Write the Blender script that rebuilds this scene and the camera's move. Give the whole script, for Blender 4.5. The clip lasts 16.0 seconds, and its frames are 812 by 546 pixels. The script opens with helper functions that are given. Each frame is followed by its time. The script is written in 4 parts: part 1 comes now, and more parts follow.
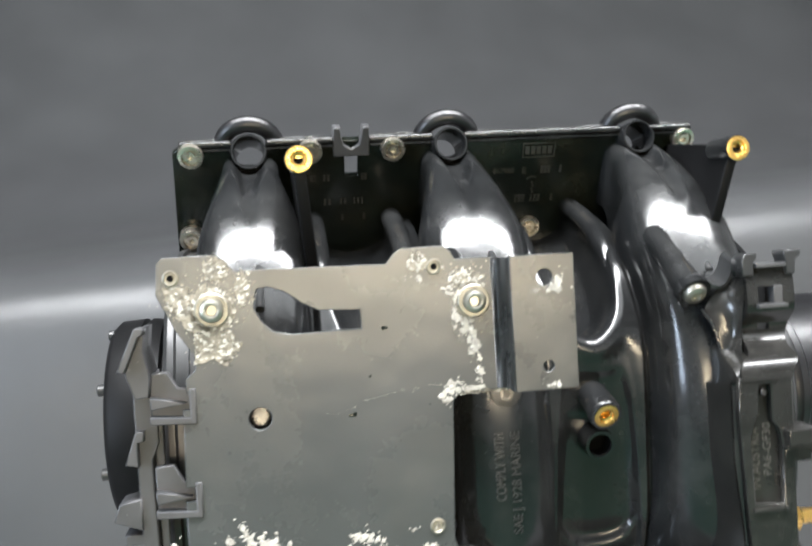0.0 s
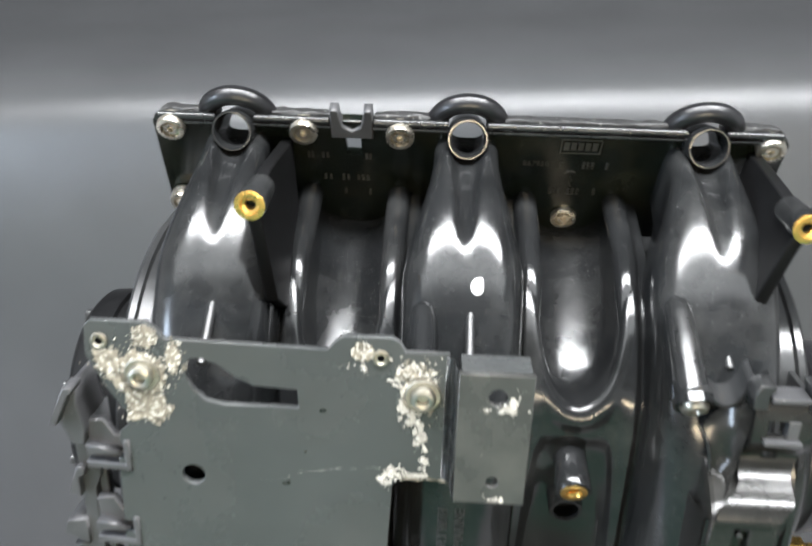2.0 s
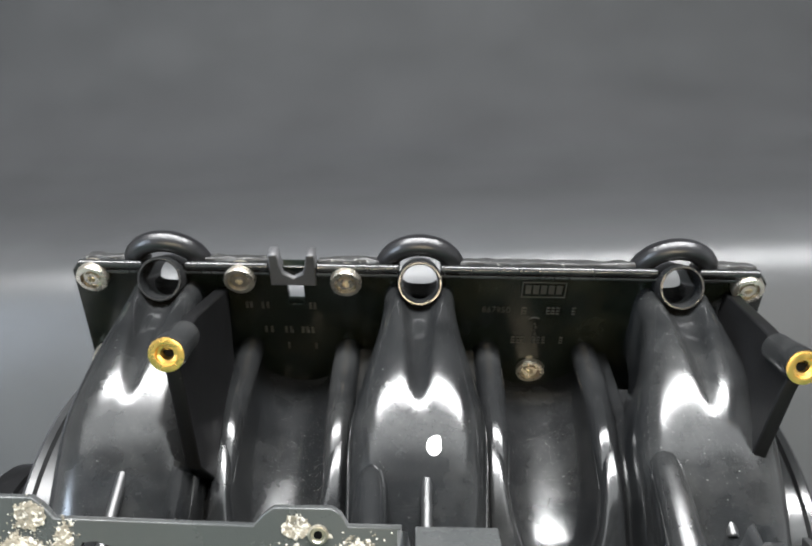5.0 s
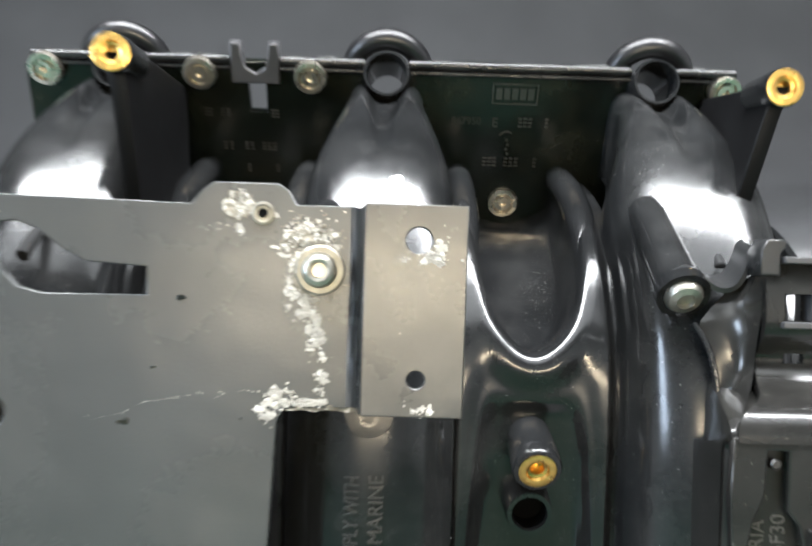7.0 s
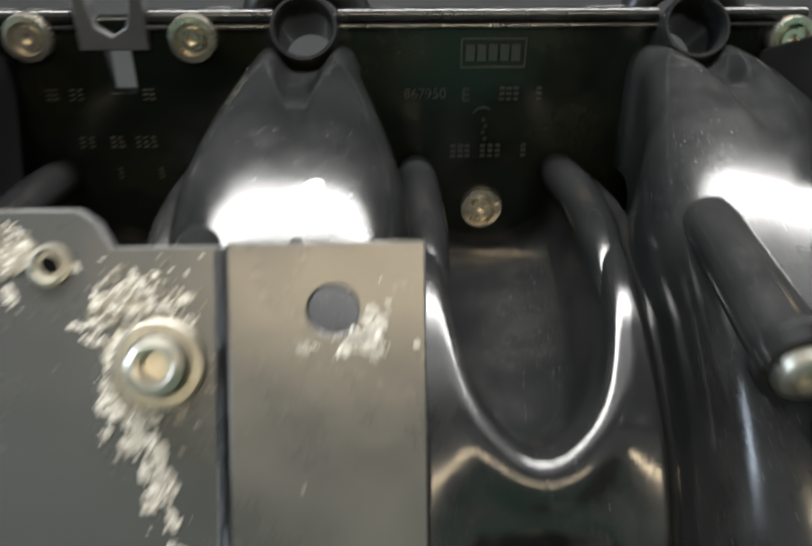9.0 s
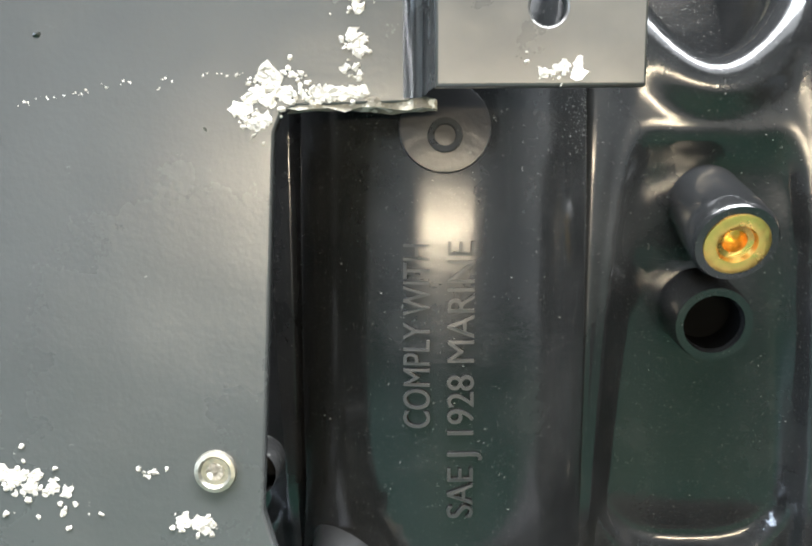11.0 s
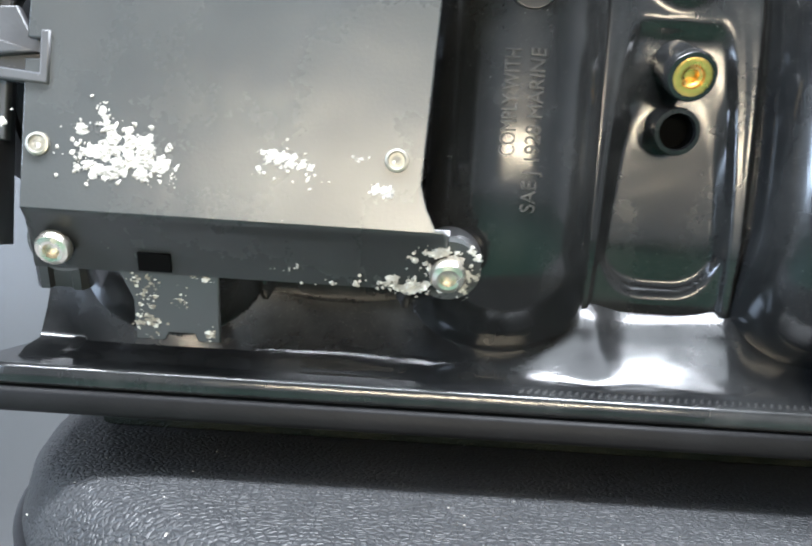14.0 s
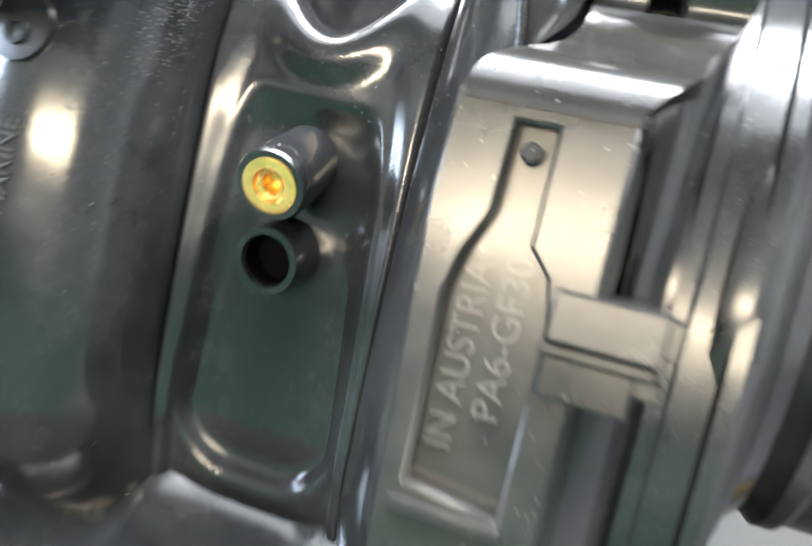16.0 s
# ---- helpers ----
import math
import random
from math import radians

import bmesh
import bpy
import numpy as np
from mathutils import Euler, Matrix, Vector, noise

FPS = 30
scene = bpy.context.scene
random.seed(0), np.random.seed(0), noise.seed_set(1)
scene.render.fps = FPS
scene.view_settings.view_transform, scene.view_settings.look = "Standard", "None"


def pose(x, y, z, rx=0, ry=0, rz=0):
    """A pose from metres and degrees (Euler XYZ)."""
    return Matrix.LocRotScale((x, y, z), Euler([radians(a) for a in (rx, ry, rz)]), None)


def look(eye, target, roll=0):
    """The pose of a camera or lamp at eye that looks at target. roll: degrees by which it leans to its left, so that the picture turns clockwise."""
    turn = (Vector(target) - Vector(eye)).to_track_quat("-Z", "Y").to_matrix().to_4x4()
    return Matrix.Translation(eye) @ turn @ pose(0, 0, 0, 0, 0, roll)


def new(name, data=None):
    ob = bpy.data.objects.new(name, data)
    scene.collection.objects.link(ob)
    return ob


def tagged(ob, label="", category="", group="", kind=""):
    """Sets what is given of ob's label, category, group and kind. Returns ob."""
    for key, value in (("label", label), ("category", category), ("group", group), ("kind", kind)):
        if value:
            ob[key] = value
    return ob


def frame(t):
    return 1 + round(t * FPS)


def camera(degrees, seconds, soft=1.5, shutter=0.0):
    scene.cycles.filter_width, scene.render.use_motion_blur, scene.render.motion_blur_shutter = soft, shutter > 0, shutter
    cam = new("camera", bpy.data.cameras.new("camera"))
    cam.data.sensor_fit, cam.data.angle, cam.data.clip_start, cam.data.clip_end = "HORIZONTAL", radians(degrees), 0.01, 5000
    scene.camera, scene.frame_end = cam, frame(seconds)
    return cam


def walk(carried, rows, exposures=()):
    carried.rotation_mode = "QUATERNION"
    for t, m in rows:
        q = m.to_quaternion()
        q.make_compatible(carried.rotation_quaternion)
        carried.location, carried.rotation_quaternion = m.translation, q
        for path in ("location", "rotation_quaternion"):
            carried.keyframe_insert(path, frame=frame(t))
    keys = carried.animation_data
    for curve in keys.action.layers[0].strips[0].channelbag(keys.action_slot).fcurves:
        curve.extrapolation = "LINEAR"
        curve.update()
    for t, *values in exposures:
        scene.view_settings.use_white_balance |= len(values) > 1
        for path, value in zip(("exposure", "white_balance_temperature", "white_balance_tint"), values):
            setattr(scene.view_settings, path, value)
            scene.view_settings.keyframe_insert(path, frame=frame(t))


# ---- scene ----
cam = camera(54.3, 16.0, 1.9, 0.5)
PATH = [
    (0, (-0.097, -0.36, 0.24), (0.205, 1.616, 0.168), -3.4),
    (0.5, (-0.021, -0.363, 0.252), (-0.034, 1.637, 0.219), -0.3),
    (1, (0.016, -0.361, 0.26), (-0.135, 1.63, 0.156), 1.3),
    (1.5, (0.006, -0.344, 0.336), (-0.12, 1.588, -0.166), 0.1),
    (2, (-0.008, -0.287, 0.387), (-0.083, 1.558, -0.382), 1.6),
    (2.5, (-0.021, -0.223, 0.41), (-0.024, 1.59, -0.435), 2.2),
    (3, (-0.009, -0.224, 0.41), (-0.013, 1.601, -0.407), 1.5),
    (3.5, (-0.006, -0.223, 0.411), (-0.001, 1.614, -0.382), 1.7),
    (6, (0.006, -0.277, 0.268), (-0.025, 1.723, 0.247), 0.5),
    (6.5, (0.006, -0.283, 0.219), (-0.006, 1.717, 0.237), 2.1),
    (7, (0.014, -0.244, 0.213), (0.026, 1.756, 0.204), 1.7),
    (7.5, (0.029, -0.118, 0.241), (0.157, 1.878, 0.199), 0.3),
    (8, (0.043, -0.050, 0.2435), (0.120, 1.948, 0.297), 0.0),
    (8.5, (0.033, -0.061, 0.248), (0.180, 1.933, 0.263), -1.1),
    (9, (0.026, -0.135, 0.229), (0.095, 1.863, 0.195), -0.9),
    (9.5, (0.016, -0.164, 0.193), (0.022, 1.833, 0.083), -1.0),
    (10, (0.006, -0.151, 0.169), (-0.03, 1.838, -0.029), -0.8),
    (12.5, (-0.002, -0.124, 0.13), (-0.025, 1.869, -0.033), 1.2),
    (13, (-0.019, -0.178, 0.092), (0.023, 1.821, 0.03), 1.5),
    (13.5, (-0.036, -0.223, 0.085), (-0.028, 1.774, -0.028), 3.5),
    (14, (-0.031, -0.24, 0.085), (-0.015, 1.758, -0.004), 3.7),
    (14.5, (0.054, -0.249, 0.088), (-0.249, 1.726, 0.018), 7.7),
    (15, (0.151, -0.237, 0.104), (-0.584, 1.62, 0.016), 12.1),
    (15.5, (0.188, -0.19, 0.126), (-0.655, 1.618, -0.02), 14.6),
    (16, (0.145, -0.131, 0.147), (-0.417, 1.782, -0.01), 13.4),
]
walk(cam, [(t, look(eye, target, roll)) for t, eye, target, roll in PATH],
     [(0, 0.15, 6150, 10), (1, 0.26, 6150, 10), (1.5, 0.1, 6150, 10), (2, 0.1, 6150, 10), (3, -0.1, 6250, 10), (3.5, -0.1, 6250, 10), (6, 0.15, 6200, 10), (6.5, 0.05, 6150, 10), (7, 0.12, 6080, 10), (8, -0.05, 6480, 10), (8.5, 0.0, 6520, 10), (9, -0.45, 6450, 10), (9.5, -0.25, 6200, 10), (10, 0.22, 6000, 10), (12.5, 0.85, 6200, 10), (13, 0.62, 5900, 10), (13.5, 0.6, 5700, 10), (14, 0.7, 5750, 10), (14.5, 0.95, 5700, 10), (15, 0.92, 5750, 10), (15.5, 1.18, 5900, 10), (16, 1.2, 5950, 10)])

# ---- world and light ----
world = bpy.data.worlds.new("world")
scene.world = world
world.use_nodes = True
world.node_tree.nodes["Background"].inputs["Color"].default_value = (0.55, 0.57, 0.6, 1)
world.node_tree.nodes["Background"].inputs["Strength"].default_value = 0.30


def area(name, eye, target, sx, sy, watts, color):
    d = bpy.data.lights.new(name, "AREA")
    d.shape, d.size, d.size_y, d.energy, d.color = "RECTANGLE", sx, sy, watts, color
    ob = new(name, d)
    ob.matrix_world = look(eye, target)
    return ob


area("overhead_light", (0.1, -0.49, 1.75), (0.1, -0.42, 0.0), 2.6, 0.32, 165, (1.0, 0.985, 0.955))
# added fill strip with no known lamp behind it; lifts the front
area("overhead_light", (0.0, -1.25, 2.0), (0.0, -1.30, 0.0), 5.2, 0.7, 45, (0.99, 1.0, 0.97))
# unseen low warm strip, placed by its streaks on runners and pocket
area("warm_strip_light", (0.12, -2.1, 0.19), (0.0, 0.0, 0.15), 1.30, 0.055, 24, (1.0, 0.80, 0.52))
area("window_light", (-2.1, -1.2, 0.55), (0.0, 0.0, 0.15), 0.40, 1.0, 36, (0.74, 0.86, 1.0))

# ---- materials ----


def mat(name, color, rough=0.5, metal=0.0, var=0.15, vscale=60.0, bump=0.0, bscale=400.0, spots=0.0, spot_color=(0.3, 0.3, 0.3),
        spot_scale=500.0, rvar=0.1, coat=0.0, spec=0.5, sheen_film=0.0, sheen_film_color=(0.1, 0.1, 0.1), sheen_film_scale=22.0, wave=0.0):
    m = bpy.data.materials.new(name)
    m.use_nodes = True
    nt = m.node_tree
    b = nt.nodes["Principled BSDF"]
    b.inputs["Metallic"].default_value = metal
    b.inputs["Coat Weight"].default_value = coat
    b.inputs["Specular IOR Level"].default_value = spec
    tc = nt.nodes.new("ShaderNodeTexCoord")
    n1 = nt.nodes.new("ShaderNodeTexNoise")
    n1.inputs["Scale"].default_value, n1.inputs["Detail"].default_value = vscale, 8
    nt.links.new(tc.outputs["Object"], n1.inputs["Vector"])
    r = nt.nodes.new("ShaderNodeValToRGB")
    r.color_ramp.elements[0].position, r.color_ramp.elements[1].position = 0.3, 0.7
    r.color_ramp.elements[0].color = (*[max(0, c * (1 - var)) for c in color], 1)
    r.color_ramp.elements[1].color = (*[min(1, c * (1 + var)) for c in color], 1)
    nt.links.new(n1.outputs["Fac"], r.inputs["Fac"])
    col = r.outputs["Color"]
    n2 = nt.nodes.new("ShaderNodeTexNoise")
    n2.inputs["Scale"].default_value, n2.inputs["Detail"].default_value = spot_scale, 4
    nt.links.new(tc.outputs["Object"], n2.inputs["Vector"])
    if spots:
        rs = nt.nodes.new("ShaderNodeValToRGB")
        rs.color_ramp.elements[0].position, rs.color_ramp.elements[1].position = 1 - spots, min(1.0, 1 - spots + 0.04)
        nt.links.new(n2.outputs["Fac"], rs.inputs["Fac"])
        mx = nt.nodes.new("ShaderNodeMix")
        mx.data_type = "RGBA"
        nt.links.new(rs.outputs["Color"], mx.inputs["Factor"])
        nt.links.new(col, mx.inputs["A"])
        mx.inputs["B"].default_value = (*spot_color, 1)
        col = mx.outputs["Result"]
    # patchy film: dust on the plastics, painted reflections on plate and flange
    sheen_film_fac = None
    if sheen_film:
        nf = nt.nodes.new("ShaderNodeTexNoise")
        nf.inputs["Scale"].default_value, nf.inputs["Detail"].default_value, nf.inputs["Roughness"].default_value = sheen_film_scale, 12, 0.68
        nt.links.new(tc.outputs["Object"], nf.inputs["Vector"])
        rf = nt.nodes.new("ShaderNodeMapRange")
        rf.inputs["From Min"].default_value, rf.inputs["From Max"].default_value, rf.inputs["To Max"].default_value = 0.46, 0.78, sheen_film
        nt.links.new(nf.outputs["Fac"], rf.inputs["Value"])
        sheen_film_fac = rf.outputs["Result"]
        mf = nt.nodes.new("ShaderNodeMix")
        mf.data_type = "RGBA"
        nt.links.new(sheen_film_fac, mf.inputs["Factor"])
        nt.links.new(col, mf.inputs["A"])
        mf.inputs["B"].default_value = (*sheen_film_color, 1)
        col = mf.outputs["Result"]
    nt.links.new(col, b.inputs["Base Color"])
    mr = nt.nodes.new("ShaderNodeMapRange")
    mr.inputs["To Min"].default_value, mr.inputs["To Max"].default_value = max(0.02, rough - rvar), min(1, rough + rvar)
    n3 = nt.nodes.new("ShaderNodeTexNoise")
    n3.inputs["Scale"].default_value, n3.inputs["Detail"].default_value = vscale * 0.6, 6
    nt.links.new(tc.outputs["Object"], n3.inputs["Vector"])
    nt.links.new(n3.outputs["Fac"], mr.inputs["Value"])
    if sheen_film:
        ad = nt.nodes.new("ShaderNodeMath")
        ad.operation = "MULTIPLY_ADD"
        nt.links.new(sheen_film_fac, ad.inputs[0])
        ad.inputs[1].default_value = 0.45
        nt.links.new(mr.outputs["Result"], ad.inputs[2])
        nt.links.new(ad.outputs["Value"], b.inputs["Roughness"])
    else:
        nt.links.new(mr.outputs["Result"], b.inputs["Roughness"])
    if bump:
        nb = nt.nodes.new("ShaderNodeTexNoise")
        nb.inputs["Scale"].default_value, nb.inputs["Detail"].default_value = bscale, 5
        nt.links.new(tc.outputs["Object"], nb.inputs["Vector"])
        bp = nt.nodes.new("ShaderNodeBump")
        bp.inputs["Strength"].default_value, bp.inputs["Distance"].default_value = bump, 0.001
        nt.links.new(nb.outputs["Fac"], bp.inputs["Height"])
        if wave:
            nw = nt.nodes.new("ShaderNodeTexNoise")
            nw.inputs["Scale"].default_value, nw.inputs["Detail"].default_value = 28, 2
            nt.links.new(tc.outputs["Object"], nw.inputs["Vector"])
            bw = nt.nodes.new("ShaderNodeBump")
            bw.inputs["Strength"].default_value, bw.inputs["Distance"].default_value = wave, 0.004
            nt.links.new(nw.outputs["Fac"], bw.inputs["Height"])
            nt.links.new(bw.outputs["Normal"], bp.inputs["Normal"])
        nt.links.new(bp.outputs["Normal"], b.inputs["Normal"])
    return m


def leather_mat(name, color, scale, rough, strength, dist):
    m = bpy.data.materials.new(name)
    m.use_nodes = True
    nt = m.node_tree
    b = nt.nodes["Principled BSDF"]
    tc = nt.nodes.new("ShaderNodeTexCoord")
    wn = nt.nodes.new("ShaderNodeTexNoise")
    wn.inputs["Scale"].default_value = scale * 0.25
    nt.links.new(tc.outputs["Object"], wn.inputs["Vector"])
    add = nt.nodes.new("ShaderNodeMixRGB")
    add.blend_type = "ADD"
    add.inputs["Fac"].default_value = 2.0 / scale
    nt.links.new(tc.outputs["Object"], add.inputs["Color1"])
    nt.links.new(wn.outputs["Color"], add.inputs["Color2"])
    v = nt.nodes.new("ShaderNodeTexVoronoi")
    v.feature = "DISTANCE_TO_EDGE"
    v.inputs["Scale"].default_value = scale
    nt.links.new(add.outputs["Color"], v.inputs["Vector"])
    rr = nt.nodes.new("ShaderNodeValToRGB")
    rr.color_ramp.elements[0].position, rr.color_ramp.elements[1].position = 0.0, 0.25
    nt.links.new(v.outputs["Distance"], rr.inputs["Fac"])
    bp = nt.nodes.new("ShaderNodeBump")
    bp.inputs["Strength"].default_value, bp.inputs["Distance"].default_value = strength, dist
    nt.links.new(rr.outputs["Color"], bp.inputs["Height"])
    nt.links.new(bp.outputs["Normal"], b.inputs["Normal"])
    n = nt.nodes.new("ShaderNodeTexNoise")
    n.inputs["Scale"].default_value, n.inputs["Detail"].default_value = 6, 6
    nt.links.new(tc.outputs["Object"], n.inputs["Vector"])
    cr = nt.nodes.new("ShaderNodeValToRGB")
    cr.color_ramp.elements[0].color = (*[c * 0.75 for c in color], 1)
    cr.color_ramp.elements[1].color = (*[c * 1.25 for c in color], 1)
    nt.links.new(n.outputs["Fac"], cr.inputs["Fac"])
    nt.links.new(cr.outputs["Color"], b.inputs["Base Color"])
    b.inputs["Roughness"].default_value = rough
    return m


M_PLASTIC = mat("black_glossy_plastic", (0.0105, 0.011, 0.0115), 0.155, 0, 0.3, 40, 0.03, 900, 0.335, (0.075, 0.075, 0.07), 2200, 0.06, sheen_film=0.26, sheen_film_color=(0.085, 0.085, 0.082), wave=0.16)
M_SATIN = mat("black_satin_plastic", (0.022, 0.0225, 0.023), 0.30, 0, 0.25, 60, 0.05, 900, 0.30, (0.10, 0.10, 0.10), 1500, 0.08, sheen_film=0.3, sheen_film_color=(0.065, 0.065, 0.062), wave=0.1)
M_DULL = mat("grey_worn_plastic", (0.050, 0.050, 0.052), 0.42, 0, 0.25, 50, 0.06, 700, 0.30, (0.2, 0.2, 0.2), 500, 0.08)
# green cast and olive patches are floor reflections put into the colour
M_FLANGE = mat("black_flange_plastic", (0.005, 0.007, 0.0055), 0.17, 0, 0.3, 60, 0.06, 350, 0.26, (0.06, 0.055, 0.04), 700, 0.08, spec=0.4, sheen_film=0.38, sheen_film_color=(0.046, 0.043, 0.024), sheen_film_scale=26, wave=0.05)
M_RIM = mat("dark_lip_plastic", (0.006, 0.006, 0.0063), 0.50, 0, 0.25, 50, 0.10, 700, 0.27, (0.06, 0.06, 0.06), 600, 0.10, spec=0.12)
M_AGED = mat("aged_zinc", (0.30, 0.285, 0.24), 0.45, 0.9, 0.3, 220, 0.3, 600, 0, rvar=0.12)
M_ROUGH = mat("rough_broken_plastic", (0.02, 0.02, 0.02), 0.55, 0, 0.5, 150, 0.6, 500, 0.36, (0.16, 0.16, 0.15), 400, 0.1)
# brownish patches: warm reflections painted in, along with smudges
M_PLATE = mat("grey_painted_metal", (0.060, 0.063, 0.063), 0.26, 0.25, 0.10, 25, 0.05, 800, 0.27, (0.25, 0.25, 0.23), 350, 0.06, sheen_film=0.20, sheen_film_color=(0.105, 0.098, 0.085), sheen_film_scale=16, wave=0.14)
M_BARE = mat("worn_grey_bracket", (0.068, 0.068, 0.065), 0.27, 0.35, 0.15, 60, 0.05, 300, 0.28, (0.4, 0.38, 0.33), 260, 0.07, sheen_film=0.28, sheen_film_color=(0.13, 0.123, 0.107), sheen_film_scale=30, wave=0.1)
M_CORR = mat("white_corrosion", (0.38, 0.36, 0.32), 0.75, 0, 0.35, 180, 0.9, 700, 0.40, (0.68, 0.67, 0.62), 500, 0.1)
M_STAIN = mat("tan_corroded_paint", (0.20, 0.178, 0.138), 0.55, 0, 0.6, 220, 0.9, 600, 0.46, (0.50, 0.48, 0.42), 420, 0.1)
M_ZINC = mat("zinc_plated_steel", (0.67, 0.62, 0.53), 0.28, 0.95, 0.2, 200, 0.15, 600, 0, rvar=0.1)
M_STEEL = mat("yellowed_steel_bolt", (0.42, 0.405, 0.35), 0.36, 0.95, 0.2, 200, 0.15, 600, 0, rvar=0.1)
M_BRASS = mat("brass_insert", (0.82, 0.52, 0.15), 0.28, 0.95, 0.15, 250, 0.2, 600, 0, rvar=0.08)
M_RUBBER = mat("black_rubber", (0.010, 0.010, 0.011), 0.32, 0, 0.3, 80, 0.15, 400, 0.25, (0.09, 0.09, 0.09), 500, 0.06)
M_DUST = mat("pale_dust", (0.22, 0.22, 0.21), 0.8)
M_SCUFF = mat("grey_scuffed_plastic", (0.040, 0.040, 0.039), 0.5, bump=0.5, bscale=900)
M_SPOT = mat("plain_white", (0.82, 0.82, 0.80), 0.3)
# near-black, painted in for the shade inside holes and slots
M_HOLE_SHADE = mat("hole_shade", (0.003, 0.003, 0.003), 0.9, spec=0.03)
# letters and marks paler than their plastic, for light on their edges
M_TEXT = mat("raised_letter_plastic", (0.024, 0.024, 0.024), 0.42)
M_MARK = mat("embossed_mark_plastic", (0.036, 0.035, 0.031), 0.24)
M_TEXT2 = mat("edge_lit_letter_plastic", (0.060, 0.057, 0.051), 0.22)
M_PANEL = mat("satin_brown_plastic", (0.016, 0.0157, 0.0145), 0.20, 0.08, 0.25, 60, 0.03, 600, 0.30, (0.12, 0.12, 0.10), 900, 0.07, sheen_film=0.22, sheen_film_color=(0.055, 0.052, 0.044), sheen_film_scale=30, wave=0.05)
M_LEATHER = leather_mat("grey_black_leather", (0.021, 0.022, 0.0232), 430, 0.50, 0.68, 0.0008)
M_SHEET = leather_mat("charcoal_vinyl", (0.058, 0.059, 0.061), 500, 0.33, 0.25, 0.0003)
M_SHEET.node_tree.nodes["Principled BSDF"].inputs["Specular IOR Level"].default_value = 0.5
M_FLOOR = mat("grey_floor_tile", (0.20, 0.20, 0.21), 0.35, 0, 0.12, 12, 0.02, 300)
M_GREEN = mat("dark_green_floor", (0.021, 0.094, 0.066), 0.6, 0, 0.3, 20, 0.3, 200)
M_WALL = mat("pale_wall_paint", (0.70, 0.70, 0.71), 0.8, 0, 0.08, 5, 0.1, 100)
M_DARKWALL = mat("dark_grey_wall_paint", (0.10, 0.10, 0.105), 0.8, 0, 0.08, 5, 0.1, 100)
M_CEIL = mat("ceiling_paint", (0.12, 0.12, 0.12), 0.9, 0, 0.06, 5, 0.1, 100)

# ---- helpers ----


def finish(bm, material, smooth=True, angle=40):
    me = bpy.data.meshes.new("mesh")
    bmesh.ops.recalc_face_normals(bm, faces=bm.faces)
    if len(bm.faces) < 130:            # boxes keep their flat faces
        angle = min(angle, 20)
    if smooth:
        for f in bm.faces:
            f.smooth = True
        for e in bm.edges:
            if len(e.link_faces) == 2 and e.calc_face_angle(0) > radians(angle):
                e.smooth = False
    bm.to_mesh(me)
    bm.free()
    me.materials.append(material)
    return me


def part(name, bm, material, parent=None, label="", smooth=True, angle=40):
    me = bm if isinstance(bm, bpy.types.Mesh) else finish(bm, material, smooth, angle)
    if isinstance(bm, bpy.types.Mesh) and not len(me.materials):
        me.materials.append(material)
    ob = new(name, me)
    ob.parent = parent
    if label:
        ob["label"] = label
    return ob


def box(x0, x1, y0, y1, z0, z1, bev=0.001, seg=2):
    bm = bmesh.new()
    bmesh.ops.create_cube(bm, size=1)
    for v in bm.verts:
        v.co = Vector((x0 + (v.co.x + 0.5) * (x1 - x0), y0 + (v.co.y + 0.5) * (y1 - y0), z0 + (v.co.z + 0.5) * (z1 - z0)))
    if bev:
        bmesh.ops.bevel(bm, geom=bm.edges[:], offset=bev, segments=seg, affect="EDGES", profile=0.5)
    return bm


def frame_of(axis):
    return Vector(axis).normalized().to_track_quat("Z", "Y").to_matrix().to_4x4()


def lathe(profile, base, axis, seg=40, closed=False):
    """Turns (distance along axis, radius) pairs about the axis through base."""
    m = Matrix.Translation(base) @ frame_of(axis)
    bm = bmesh.new()
    rings = []
    for d, r in profile:
        if r < 1e-6:
            rings.append([bm.verts.new(m @ Vector((0, 0, d)))])
        else:
            rings.append([bm.verts.new(m @ Vector((r * math.cos(a), r * math.sin(a), d))) for a in (2 * math.pi * i / seg for i in range(seg))])
    pairs = list(zip(rings, rings[1:])) + ([(rings[-1], rings[0])] if closed else [])
    for a, b in pairs:
        for i in range(seg):
            j = (i + 1) % seg
            q = [a[i % len(a)], a[j % len(a)], b[j % len(b)], b[i % len(b)]]
            q = list(dict.fromkeys(q))
            if len(q) > 2:
                bm.faces.new(q)
    return bm


def grid_mesh(fn, nu, nv):
    """Sheet fn(u, v) for u, v from 0 to 1."""
    bm = bmesh.new()
    vs = [[bm.verts.new(fn(i / nu, j / nv)) for j in range(nv + 1)] for i in range(nu + 1)]
    for i in range(nu):
        for j in range(nv):
            bm.faces.new((vs[i][j], vs[i + 1][j], vs[i + 1][j + 1], vs[i][j + 1]))
    return bm


